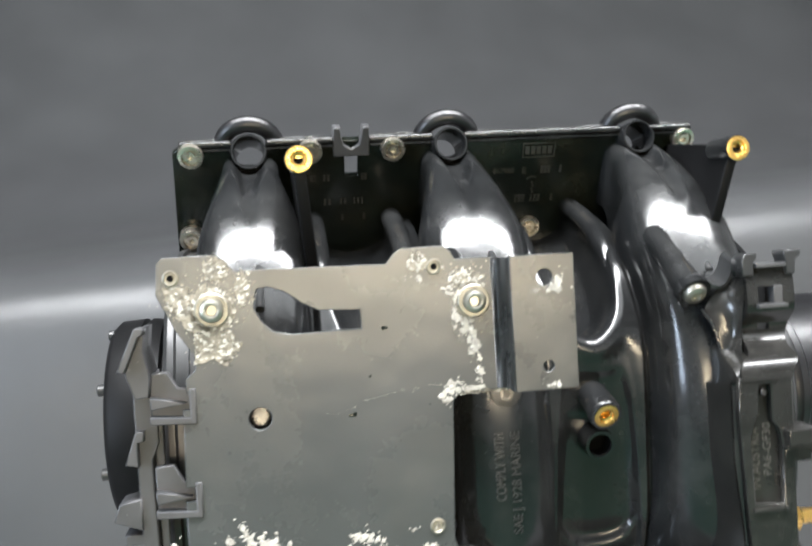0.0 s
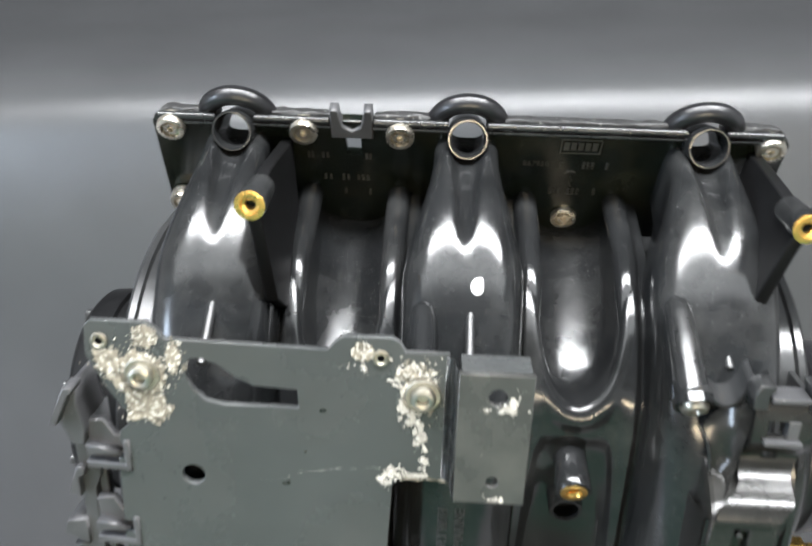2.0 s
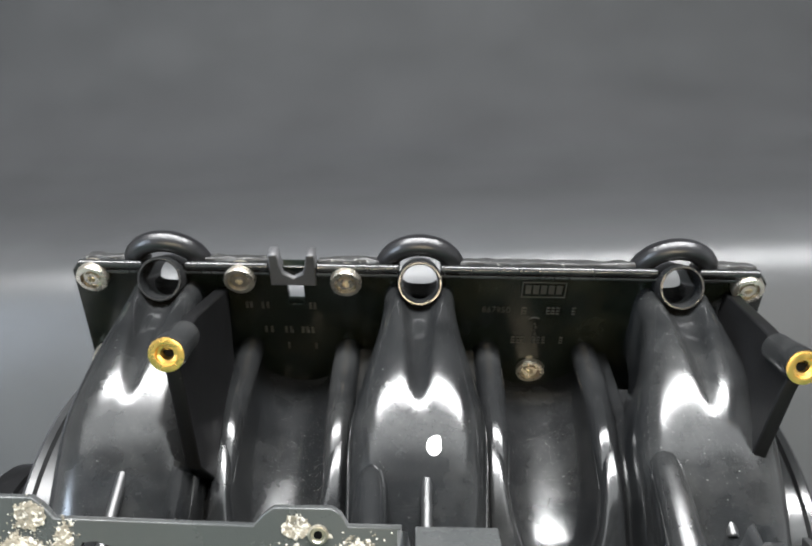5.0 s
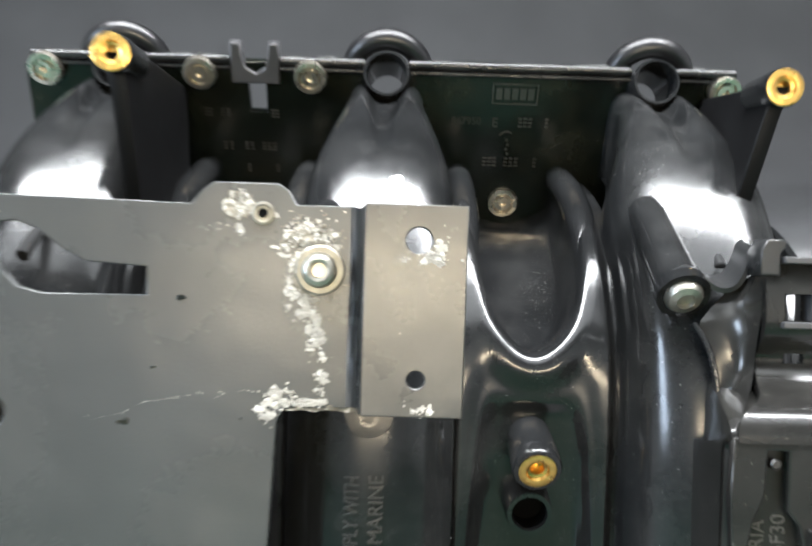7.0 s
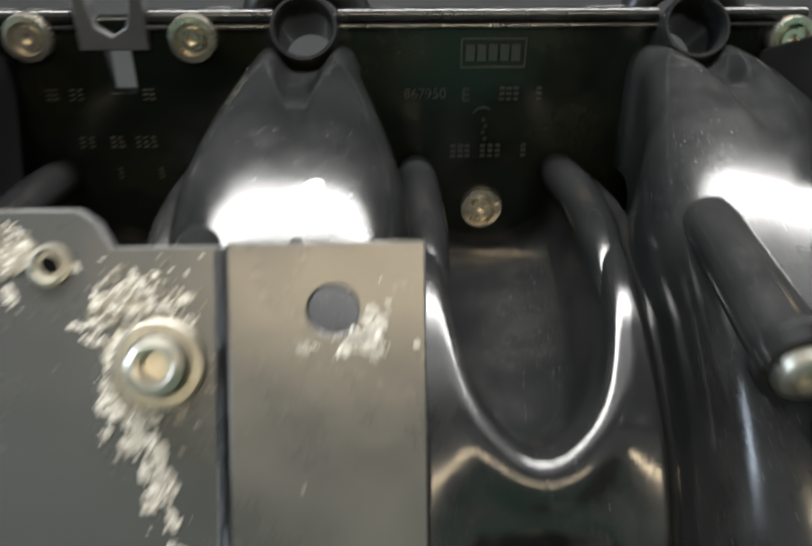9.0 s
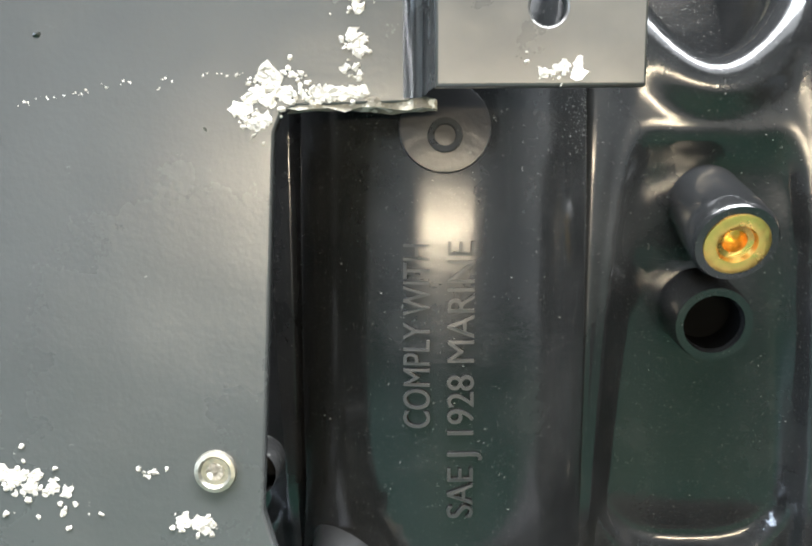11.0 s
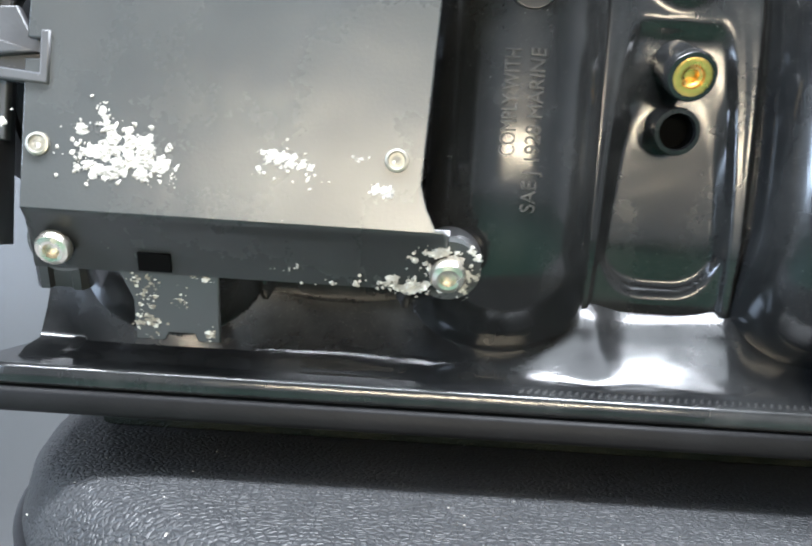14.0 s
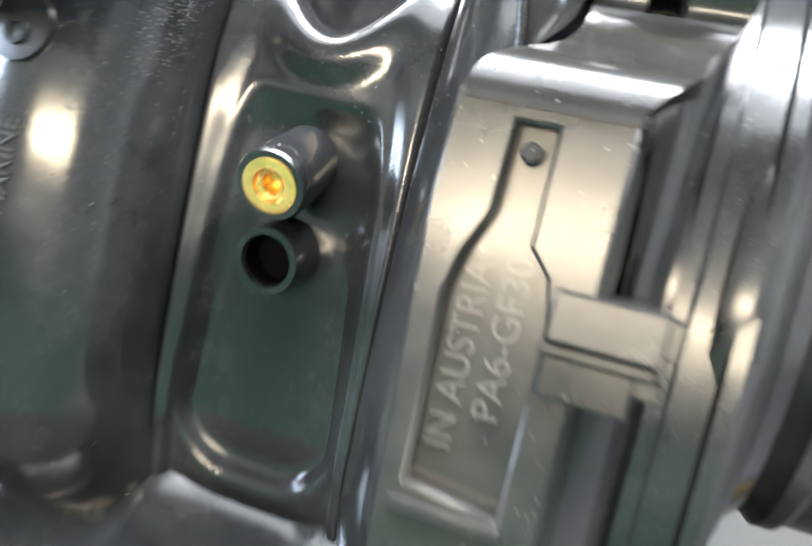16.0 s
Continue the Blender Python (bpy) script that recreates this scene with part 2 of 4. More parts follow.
def spline(pts):
    """Smooth curve through points of any size, run from 0 to 1 by length."""
    p = [np.array(q, float) for q in pts]
    p = [2 * p[0] - p[1]] + p + [2 * p[-1] - p[-2]]
    fine = []
    for i in range(1, len(p) - 2):
        for k in range(16):
            t = k / 16
            a, b, c, d = p[i - 1], p[i], p[i + 1], p[i + 2]
            fine.append(0.5 * (2 * b + (c - a) * t + (2 * a - 5 * b + 4 * c - d) * t * t + (3 * b - a - 3 * c + d) * t ** 3))
    fine.append(p[-2])
    fine = np.array(fine)
    s = np.concatenate([[0], np.cumsum(np.linalg.norm(np.diff(fine, axis=0), axis=1))])
    s /= s[-1]
    return lambda t: np.array([np.interp(t, s, fine[:, k]) for k in range(fine.shape[1])])


def flat(outer, holes, thick, m, bev=0.0005):
    """Plate cut from an outline in (x, y), with holes, thick in both directions of z by half, set by m."""
    cu = bpy.data.curves.new("cut", "CURVE")
    cu.dimensions, cu.fill_mode, cu.extrude, cu.bevel_depth, cu.bevel_resolution = "2D", "BOTH", max(thick / 2 - bev, 0.0001), bev, 1
    for loop in [outer] + list(holes):
        s = cu.splines.new("POLY")
        s.points.add(len(loop) - 1)
        s.use_cyclic_u = True
        for q, (x, y) in zip(s.points, loop):
            q.co = (x, y, 0, 1)
    ob = bpy.data.objects.new("cut", cu)
    me = bpy.data.meshes.new_from_object(ob)
    bpy.data.objects.remove(ob)
    me.transform(m)
    me.materials.clear()
    return me


def circle(cx, cy, r, n=24):
    return [(cx + r * math.cos(2 * math.pi * i / n), cy + r * math.sin(2 * math.pi * i / n)) for i in range(n)]


def rounded(x0, x1, y0, y1, r, n=6):
    out = []
    for cx, cy, a0 in ((x1 - r, y1 - r, 0), (x0 + r, y1 - r, 90), (x0 + r, y0 + r, 180), (x1 - r, y0 + r, 270)):
        out += [(cx + r * math.cos(radians(a0 + 90 * k / n)), cy + r * math.sin(radians(a0 + 90 * k / n))) for k in range(n + 1)]
    return out


def thing(name, label, category, at=(0, 0, 0), group="", kind=""):
    ob = new(name)
    ob.location = at
    ob.empty_display_size = 0.02
    return tagged(ob, label, category, group, kind)


UPRIGHT = pose(0, 0, 0, 90, 0, 0)   # (x, y) of a flat plate becomes (x, z), its front to -y

# ---- the room ----


def structure(name, bm, material, label, category):
    ob = part(name, bm, material, None, label, smooth=False)
    return tagged(ob, category=category, kind="structure")


structure("floor", box(-3.2, 3.2, -3.2, 3.2, -0.62, -0.55, 0), M_FLOOR, "grey tiled workshop floor", "floor")
structure("wall_south", box(-3.2, 3.2, -3.3, -3.2, -0.62, 2.2, 0), M_WALL, "plain pale grey painted room wall", "wall")
structure("wall_north", box(-3.2, 3.2, 3.2, 3.3, -0.62, 2.2, 0), M_DARKWALL, "plain dark grey painted room wall", "wall")
structure("wall_west", box(-3.3, -3.2, -3.3, 3.3, -0.62, 2.2, 0), M_WALL, "plain pale grey painted room wall", "wall")
structure("wall_east", box(3.2, 3.3, -3.3, 3.3, -0.62, 2.2, 0), M_WALL, "plain pale grey painted room wall", "wall")
structure("ceiling", box(-3.3, 3.3, -3.3, 3.3, 2.2, 2.3, 0), M_CEIL, "plain grey painted ceiling", "ceiling")
# unseen green slab, spread wide to feed the green reflections
tagged(part("green_floor", box(-3.1, 3.1, -3.15, -0.50, -0.552, -0.5475, 0.001), M_GREEN, None), "dark green floor covering, unseen, added for reflections in the plastic", "mat")

# hanging charcoal sheet behind the stool, with one rounded fold
sheet_curve = spline([(0.58, -0.548), (0.60, -0.2), (0.612, 0.08), (0.620, 0.170), (0.632, 0.212), (0.656, 0.240), (0.70, 0.259), (0.80, 0.276), (0.97, 0.297), (1.14, 0.350), (1.32, 0.48), (1.46, 0.68), (1.57, 0.96), (1.64, 1.3), (1.68, 1.8)])


def smooth01(a, b, x):
    t = min(1, max(0, (x - a) / (b - a)))
    return t * t * (3 - 2 * t)


def sheet_at(u, v):
    x = -2.4 + 4.8 * u
    y, z = sheet_curve(v)
    n = noise.noise(Vector((x * 1.7, z * 3, 0.3))) * 0.012 + noise.noise(Vector((x * 5, z * 9, 4))) * 0.003
    return Vector((x, y + n, z + 0.055 * x * smooth01(0.0, 0.2, z) * (1 - smooth01(0.3, 1.5, z))))


tagged(part("backdrop", grid_mesh(sheet_at, 90, 160), M_SHEET), "charcoal vinyl sheet hung behind the stool with a soft fold", "backdrop", kind="structure")

# ---- the stool ----
SC = (0.03, 0.15, 0.0)
stool = thing("stool", "round stool with a grained black leather seat", "stool", (SC[0], SC[1], -0.548))
prof = [(0.0, 0.0), (0.0, 0.08), (0.0, 0.15), (0.0, 0.190), (-0.002, 0.203), (-0.007, 0.211), (-0.015, 0.216), (-0.030, 0.219), (-0.055, 0.218), (-0.068, 0.210), (-0.072, 0.19), (-0.072, 0.0)]
seat = part("seat", lathe([(d + 0.548, r) for d, r in prof], (0, 0, 0), (0, 0, 1), 96), M_LEATHER, stool)
part("piping", lathe([(0.548 - 0.034 + 0.003 * math.sin(a), 0.219 + 0.003 * math.cos(a)) for a in (2 * math.pi * i / 10 for i in range(10))], (0, 0, 0), (0, 0, 1), 96, True), M_RUBBER, stool)
part("column", lathe([(0.03, 0), (0.03, 0.028), (0.47, 0.028), (0.478, 0.10), (0.478, 0)], (0, 0, 0), (0, 0, 1), 32), M_ZINC, stool)
part("base", lathe([(0, 0), (0, 0.19), (0.012, 0.19), (0.03, 0.05), (0.035, 0)], (0, 0, 0), (0, 0, 1), 48), M_SATIN, stool)

# ---- the intake manifold ----
XR = (-0.113, 0.005, 0.123)
XV = (-0.054, 0.063)
man = thing("intake_manifold", "black glossy plastic three-runner intake manifold standing on a stool", "engine part", (0, 0.1, 0.0))
man_inv = Matrix.Translation((0, -0.1, 0))


def mp(name, bm, material, parent=None, label="", smooth=True, angle=40):
    """A part given in world places, hung under the manifold or under one of its parts."""
    ob = part(name, bm, material, None, label, smooth, angle)
    ob.parent = parent or man
    if parent is None:
        ob.matrix_parent_inverse = man_inv
    return ob


RUN = spline([(0.124, 0.301), (0.101, 0.2935), (0.078, 0.280), (0.055, 0.259), (0.035, 0.231), (0.0185, 0.198), (0.0105, 0.165), (0.0095, 0.125),
              (0.0115, 0.095), (0.0175, 0.073), (0.0280, 0.057), (0.0395, 0.0475), (0.052, 0.043)])


def prof_normal(curve, t):
    a, b = curve(max(0, t - 0.01)), curve(min(1, t + 0.01))
    d = (b - a) / np.linalg.norm(b - a)
    return np.array((d[1], -d[0]))        # outward: to the front and up


def runner_at(xc):
    def fn(u, v):
        p, n = RUN(v), prof_normal(RUN, v)
        w = 0.0290 - 0.0125 * (1 - smooth01(0.06, 0.30, v)) + 0.004 * max(0, v - 0.8) / 0.2
        deep = 0.024 * (0.50 + 0.50 * smooth01(0.0, 0.26, v))
        k = u * 2 - 1
        if abs(k) > 0.8:              # straight flank behind the round front
            e = (abs(k) - 0.8) / 0.2
            s, d = math.copysign(1, k), deep + 0.03 * e
        else:
            a = k / 0.8 * math.pi / 2
            e = 3.0 - 1.0 * smooth01(0.36, 0.58, v)      # flattish above, round below
            s, d = math.sin(a), deep * (1 - max(0.0, 1 - abs(math.sin(a)) ** e) ** (1 / e))
        # hollow below the injector ring, between two ridges
        x = s * w
        top = max(0.0, 1 - v / 0.26)
        dent = 0.0080 * min(1, top * 1.7) * math.exp(-(x / (0.0020 + 0.0080 * top)) ** 4)
        q = p - n * (d + dent)
        return Vector((xc + x, q[0], q[1]))
    return fn


def runner_front(xc, x, z, lo=0.3):
    """Depth of a runner's front at a place in x and z."""
    fn = runner_at(xc)
    u = 0.5 + 0.4 * math.asin(max(-1.0, min(1.0, (x - xc) / 0.029))) / (math.pi / 2)
    hi = 0.95
    for _ in range(14):
        v = (lo + hi) / 2
        lo, hi = (v, hi) if fn(u, v).z > z else (lo, v)
    return fn(u, lo).y


def scatter(fn, places, seed, smin, smax, lift=0.00004):
    """Flat specks lying on the sheet fn; places: u, v, spread of both, count."""
    r = random.Random(seed)
    verts, faces = [], []
    for cu, cv, su, sv, n in places:
        for _ in range(n):
            u, v = min(0.88, max(0.12, r.gauss(cu, su))), min(0.97, max(0.03, r.gauss(cv, sv)))
            p = fn(u, v)
            e1 = (fn(u + 0.004, v) - p).normalized()
            nrm = e1.cross(fn(u, v + 0.004) - p).normalized()
            if nrm.y > 0:
                nrm = -nrm
            e2 = nrm.cross(e1)
            s_, k, i0 = r.uniform(smin, smax) * r.uniform(0.4, 1.0), r.randint(4, 6), len(verts)
            verts.append(p + nrm * (lift + s_ * 0.35))
            for j in range(k):
                a = 6.2832 * j / k + u * 50
                verts.append(p + nrm * (lift * 0.3) + (e1 * math.cos(a) + e2 * math.sin(a) * r.uniform(0.5, 1)) * s_ * r.uniform(0.6, 1.3))
            faces += [(i0, i0 + 1 + j, i0 + 1 + (j + 1) % k) for j in range(k)]
    me = bpy.data.meshes.new("specks")
    me.from_pydata(verts, [], faces)
    return me


for xc in XR:
    run = mp("runner", grid_mesh(runner_at(xc), 56, 90), M_PLASTIC, angle=60)
    specks = mp("dust", scatter(runner_at(xc), [(0.5, 0.2, 0.25, 0.15, 150), (0.5, 0.6, 0.3, 0.25, 220)] + ([(0.28, 0.30, 0.10, 0.16, 420)] if xc == XR[2] else []), int(xc * 1000) + 200, 0.00008, 0.00026), M_DUST, run, "fine pale dust", smooth=False)
    specks["kind"] = "stuff"
scuff = mp("scuff", scatter(runner_at(XR[1]), [(0.80, 0.50, 0.035, 0.035, 420), (0.83, 0.42, 0.025, 0.05, 260), (0.76, 0.54, 0.03, 0.02, 120)], 77, 0.0001, 0.0004), M_SCUFF, None, "pale scuffs on the runner flank", smooth=False)
scuff["kind"] = "stuff"

# small white spot, slightly raised, on the middle runner
cx, cz = 0.0112, 0.2440
spot = bmesh.new()
ring = []
for k in range(28):
    a = 2 * math.pi * k / 28
    rr = 0.0030 * (1 + 0.25 * math.exp(-((a - 1.0) / 0.5) ** 2) - 0.14 * math.exp(-((a - 0.2) / 0.3) ** 2))
    ring.append((cx + rr * math.cos(a), cz + rr * 1.05 * math.sin(a)))
rim = [spot.verts.new((x, runner_front(XR[1], x, z, 0.1) - 0.00005, z)) for x, z in ring]
mid = [spot.verts.new((cx + (x - cx) * 0.7, runner_front(XR[1], cx + (x - cx) * 0.7, cz + (z - cz) * 0.7, 0.1) - 0.00035, cz + (z - cz) * 0.7)) for x, z in ring]
for k in range(28):
    spot.faces.new((rim[k], rim[(k + 1) % 28], mid[(k + 1) % 28], mid[k]))
spot.faces.new(mid)
mp("white_spot", spot, M_SPOT, None, "small white spot on the runner")

# valleys between the runners: a scoop above with a rounded rim, a flat pocket below
RIM = spline([(0.162, 0.269), (0.135, 0.2575), (0.100, 0.2435), (0.070, 0.223), (0.052, 0.198), (0.044, 0.175), (0.044, 0.13), (0.046, 0.09), (0.049, 0.075),
              (0.053, 0.062), (0.062, 0.052)])


FLOOR = spline([(0.160, 0.258), (0.138, 0.243), (0.116, 0.2265), (0.094, 0.210), (0.074, 0.194), (0.057, 0.178), (0.046, 0.14), (0.046, 0.09), (0.049, 0.075), (0.053, 0.062), (0.062, 0.052)])


def valley_sheet(xc):
    def fn(u, v):
        x = (u * 2 - 1) * 0.036
        k = abs(x) * 1.08
        p, n = RIM(v), prof_normal(RIM, v)
        z = p[1]
        zr = 0.179 + 0.011 * (k / 0.0165) ** 2 + 0.012 * (k / 0.0235) ** 9
        slope = 0.022 * k / 0.0165 ** 2 + 0.108 / 0.0235 * (k / 0.0235) ** 8
        g = (z - zr) / math.sqrt(1 + slope * slope)
        deep = smooth01(0.0025, 0.015, g) * smooth01(-0.002, 0.03, z - zr + 0.004)
        off = 0.0056 * math.exp(-((g + 0.0015) / 0.0078) ** 2) + 0.0016 * math.exp(-((g + 0.0122) / 0.0032) ** 2)
        off -= 0.005 * smooth01(0.0265, 0.0300, abs(x))
        inx = 1 - smooth01(0.0205, 0.0245, abs(x))
        zb = 0.0710 + 0.013 * (abs(x) / 0.022) ** 3.5
        inz = smooth01(zb - 0.003, zb + 0.003, z) * (1 - smooth01(-0.036, -0.010, g))
        off -= (0.0040 - 0.0015 * smooth01(0.10, 0.15, z)) * inx * inz
        q = (p + n * off) * (1 - deep) + (FLOOR(v) - prof_normal(FLOOR, v) * (0.015 * (1 - (x / 0.026) ** 2) - 0.005)) * deep
        return Vector((xc + x, q[0], q[1]))
    return fn


for xc in XV:
    web = mp("valley_web", grid_mesh(valley_sheet(xc), 96, 160), M_PLASTIC, angle=60)
    specks = mp("dust", scatter(valley_sheet(xc), [(0.5, 0.25, 0.16, 0.06, 160), (0.68, 0.30, 0.10, 0.08, 160), (0.5, 0.62, 0.2, 0.12, 90)], int(xc * 1000) + 300, 0.00008, 0.00026), M_DUST, web, "fine pale dust", smooth=False)
    specks["kind"] = "stuff"
    for side in (-1, 1):
        def rib_at(u, v):
            t = 0.085 + 0.34 * u
            p, n = RIM(t), prof_normal(RIM, t)
            r = 0.0061 * math.sqrt(max(0.0, 1 - max(0, 1 - u / 0.09) ** 2)) * (1 - 0.45 * smooth01(0.55, 1.0, u))
            a = 2 * math.pi * v
            q = p + n * (0.0018 - 0.0040 * smooth01(0.6, 1.0, u) + r * math.sin(a))
            return Vector((xc + side * (0.0240 - 0.0012 * smooth01(0.5, 1.0, u)) + r * 1.05 * math.cos(a), q[0], q[1]))
        mp("rim_rib", grid_mesh(rib_at, 60, 24), M_PLASTIC, web, angle=80)

# leaning top flange, its front facing forwards and down
FN = Vector((0, -0.864, -0.504))
FU = Vector((0, -0.504, 0.864))
FO = Vector((0, 0.1115, 0.2985))       # front face at the upper bolts
FM = Matrix.Translation(FO) @ Matrix(((1, 0, 0, 0), (0, FU.y, FN.y, 0), (0, FU.z, FN.z, 0), (0, 0, 0, 1)))
outer = [(-0.150, 0.0050), (-0.156, 0.001), (-0.160, -0.066), (-0.152, -0.074), (0.160, -0.074), (0.168, -0.060), (0.165, 0.000), (0.160, 0.0050)]
top = []
for xc in reversed(XR):
    top += [(xc + 0.0101, 0.0050)] + [(xc + 0.0101 * math.cos(a), -0.002 - 0.0101 * math.sin(a)) for a in (math.pi * k / 10 for k in range(11))] + [(xc - 0.0101, 0.0050)]
holes = [[(-0.058, -0.018), (-0.049, -0.018), (-0.049, -0.002), (-0.058, -0.002)]]
mp("mounting_flange", flat(outer + top, holes, 0.006, FM @ pose(0, 0, -0.003)), M_FLANGE, label="black flange with a ragged top edge", smooth=False)
for x0, x1 in ((-0.152, -0.1225), (-0.103, -0.0645), (-0.0425, -0.0045), (0.0145, 0.1135), (0.1325, 0.160)):
    mp("flange_rim", lathe([(0, 0), (0, 0.0016), (0.0005, 0.0021), (x1 - x0 - 0.0005, 0.0021), (x1 - x0, 0.0016), (x1 - x0, 0)], (x0, 0.1075, 0.3036), (1, 0, 0), 20), M_PLASTIC)
    mp("flange_bead", lathe([(0, 0), (0, 0.0010), (x1 - x0, 0.0010), (x1 - x0, 0)], (x0, 0.1078, 0.3003), (1, 0, 0), 16), M_PLASTIC)
    b = box(x0, x1, 0.1105, 0.1215, 0.3005, 0.3070, 0.0006, 1)
    bmesh.ops.subdivide_edges(b, edges=[e for e in b.edges if e.calc_length() > 0.02], cuts=40)
    for v in b.verts:
        v.co.z += 0.0010 * noise.noise(Vector((v.co.x * 160, v.co.y * 300, 2)))
        v.co.y += 0.0012 * noise.noise(Vector((v.co.x * 140, 7, v.co.z * 200)))
    mp("broken_seam", b, M_ROUGH, label="rough broken seam along the flange")

# injector rings and seals
for xc in XR:
    ax = (0, 1, -0.08)
    mp("injector_ring", lathe([(0, 0.0085), (-0.001, 0.0090), (-0.001, 0.0098), (0, 0.0103), (0.016, 0.0103), (0.027, 0.0100), (0.027, 0.0081)], (xc, 0.1015, 0.298), ax, 48, True), M_PLASTIC)
    sm = Matrix.Translation((xc, 0.1175, 0.3020)) @ frame_of((0, 0.777, 0.63))

    def seal_at(u, v):
        a, b = radians(-12 + 204 * u), 2 * math.pi * v
        k = 1 if 0 < u < 1 else 0.0
        rr = 0.0163 + 0.0048 * k * math.cos(b)
        q = sm.inverted() @ (sm.translation + Vector((math.cos(a), 0, 0)) + Vector((0, -0.63, 0.777)) * math.sin(a))
        d_ = q.normalized()
        return sm @ (d_ * rr + Vector((0, 0, 0.0052 * k * math.sin(b))))
    ring = grid_mesh(seal_at, 48, 16)
    mp("port_seal", ring, M_RUBBER)

# clip standing in the flange's top edge
clip = [(-0.0635, -0.003), (-0.0635, 0.0135), (-0.0605, 0.0135), (-0.060, 0.008), (-0.0585, 0.003), (-0.0535, 0.000), (-0.0485, 0.003), (-0.047, 0.008), (-0.0465, 0.0135),
        (-0.0435, 0.0135), (-0.0435, -0.003)]
mp("spring_clip", flat(clip, [], 0.007, FM @ pose(0, 0, -0.001), 0.0007), M_DULL, label="grey plastic clip", smooth=False)


def bolt(at, axis, parent=None, r=0.0073, name="bolt", material=None):
    """Socket-headed bolt in a metal sleeve."""
    b = lathe([(-0.006, r), (0.0, r), (0.0012, r * 0.95), (0.0014, r * 0.70), (-0.0006, r * 0.64), (-0.0006, r * 0.50), (0.0010, r * 0.46), (0.0010, r * 0.24), (-0.0012, r * 0.20), (-0.0012, 0)],
              at, axis, 32)
    return mp(name, b, material or M_ZINC, parent)


for x, y, z in ((-0.146, 0.107, 0.297), (-0.078, 0.107, 0.297), (-0.029, 0.107, 0.2965), (0.156, 0.109, 0.296)):
    bolt((x, y, z), FN)
bolt((0.062, 0.1402, 0.2468), FN)
bolt((-0.151, 0.132, 0.250), FN)


def brass_boss(tip, root, r, ri):
    d = (Vector(tip) - Vector(root))
    n = d.length
    b = mp("boss", lathe([(0, r * 0.88), (n * 0.5, r * 0.94), (n - 0.006, r), (n - 0.001, r), (n, r * 0.93), (n, ri), (n - 0.004, ri)], root, d, 36), M_PLASTIC)
    m = mp("brass_insert", lathe([(n - 0.0045, ri * 1.02), (n + 0.0004, ri), (n + 0.0006, ri * 0.9), (n + 0.0004, ri * 0.62), (n - 0.0006, ri * 0.55), (n - 0.001, ri * 0.38), (n - 0.004, ri * 0.30), (n - 0.004, 0)],
                                 root, d, 36), M_BRASS, b, "shiny brass threaded insert")
    return b


brass_boss((-0.087, 0.026, 0.284), (-0.0868, 0.048, 0.2855), 0.0070, 0.0066)
brass_boss((0.147, 0.034, 0.281), (0.1468, 0.056, 0.2825), 0.0070, 0.0066)
brass_boss((0.063, 0.028, 0.145), (0.062, 0.056, 0.158), 0.0088, 0.0066)
TOYZ = Matrix(((0, 0, 1, 0), (1, 0, 0, 0), (0, 1, 0, 0), (0, 0, 0, 1)))    # (x, y) of a flat plate becomes (y, z)
for x, k, poly in ((-0.0868, -0.08, [(0.030, 0.284), (0.033, 0.274), (0.043, 0.234), (0.060, 0.222), (0.110, 0.240), (0.113, 0.291), (0.060, 0.290)]),
                   (0.1468, 0.238, [(0.037, 0.281), (0.040, 0.270), (0.046, 0.232), (0.062, 0.222), (0.112, 0.240), (0.114, 0.293), (0.070, 0.287)])):
    me = flat(poly, [], 0.0060, Matrix.Translation((x, 0, 0)) @ TOYZ, 0.0008)
    me.transform(Matrix(((1, 0, k, -k * 0.279), (0, 1, 0, 0), (0, 0, 1, 0), (0, 0, 0, 1))))
    mp("rib", me, M_RIM, smooth=False)

# hollow hose stub below the third insert
mp("hose_stub", lathe([(0.0, 0.0090), (0.016, 0.0084), (0.0175, 0.0080), (0.0175, 0.0064), (0.0160, 0.0060)], (0.062, 0.053, 0.131), (0, -1, -0.20), 40), M_PLASTIC)
# near-black plug stands in for the shade down the stub
mp("bore_shade", lathe([(0.0165, 0.0062), (0.0095, 0.0060), (0.0090, 0)], (0.062, 0.053, 0.131), (0, -1, -0.20), 32), M_HOLE_SHADE)

# screw boss on the third runner
d = Vector((0.105, 0.010, 0.207)) - Vector((0.103, 0.048, 0.238))
scr = mp("screw_boss", lathe([(-0.004, 0.003), (0, 0.0058), (0.006, 0.0066), (d.length - 0.004, 0.0075), (d.length - 0.004, 0.0088), (d.length, 0.0088), (d.length, 0.0066), (d.length - 0.003, 0.006)], (0.103, 0.048, 0.238), d, 36), M_PLASTIC)
mp("screw", lathe([(-0.004, 0.0063), (0.0005, 0.0063), (0.0022, 0.0052), (0.0028, 0.0030), (0.0012, 0.0026), (0.0012, 0)], (0.105, 0.010, 0.207), d, 28), M_STEEL, scr, "yellowed steel screw")
mp("peg", lathe([(0, 0.0022), (0.024, 0.0022), (0.0245, 0.0018), (0.0245, 0)], (0.1235, 0.046, 0.232), (0.001, -0.75, -0.60), 20), M_SATIN)
# boss and rib seen above the plate on the middle and first runner
mp("screw_boss", lathe([(-0.003, 0.002), (0, 0.0048), (0.005, 0.0062), (0.040, 0.0078), (0.041, 0.0070)], (-0.013, 0.040, 0.2335), (0, -0.77, -0.62), 32), M_PLASTIC)
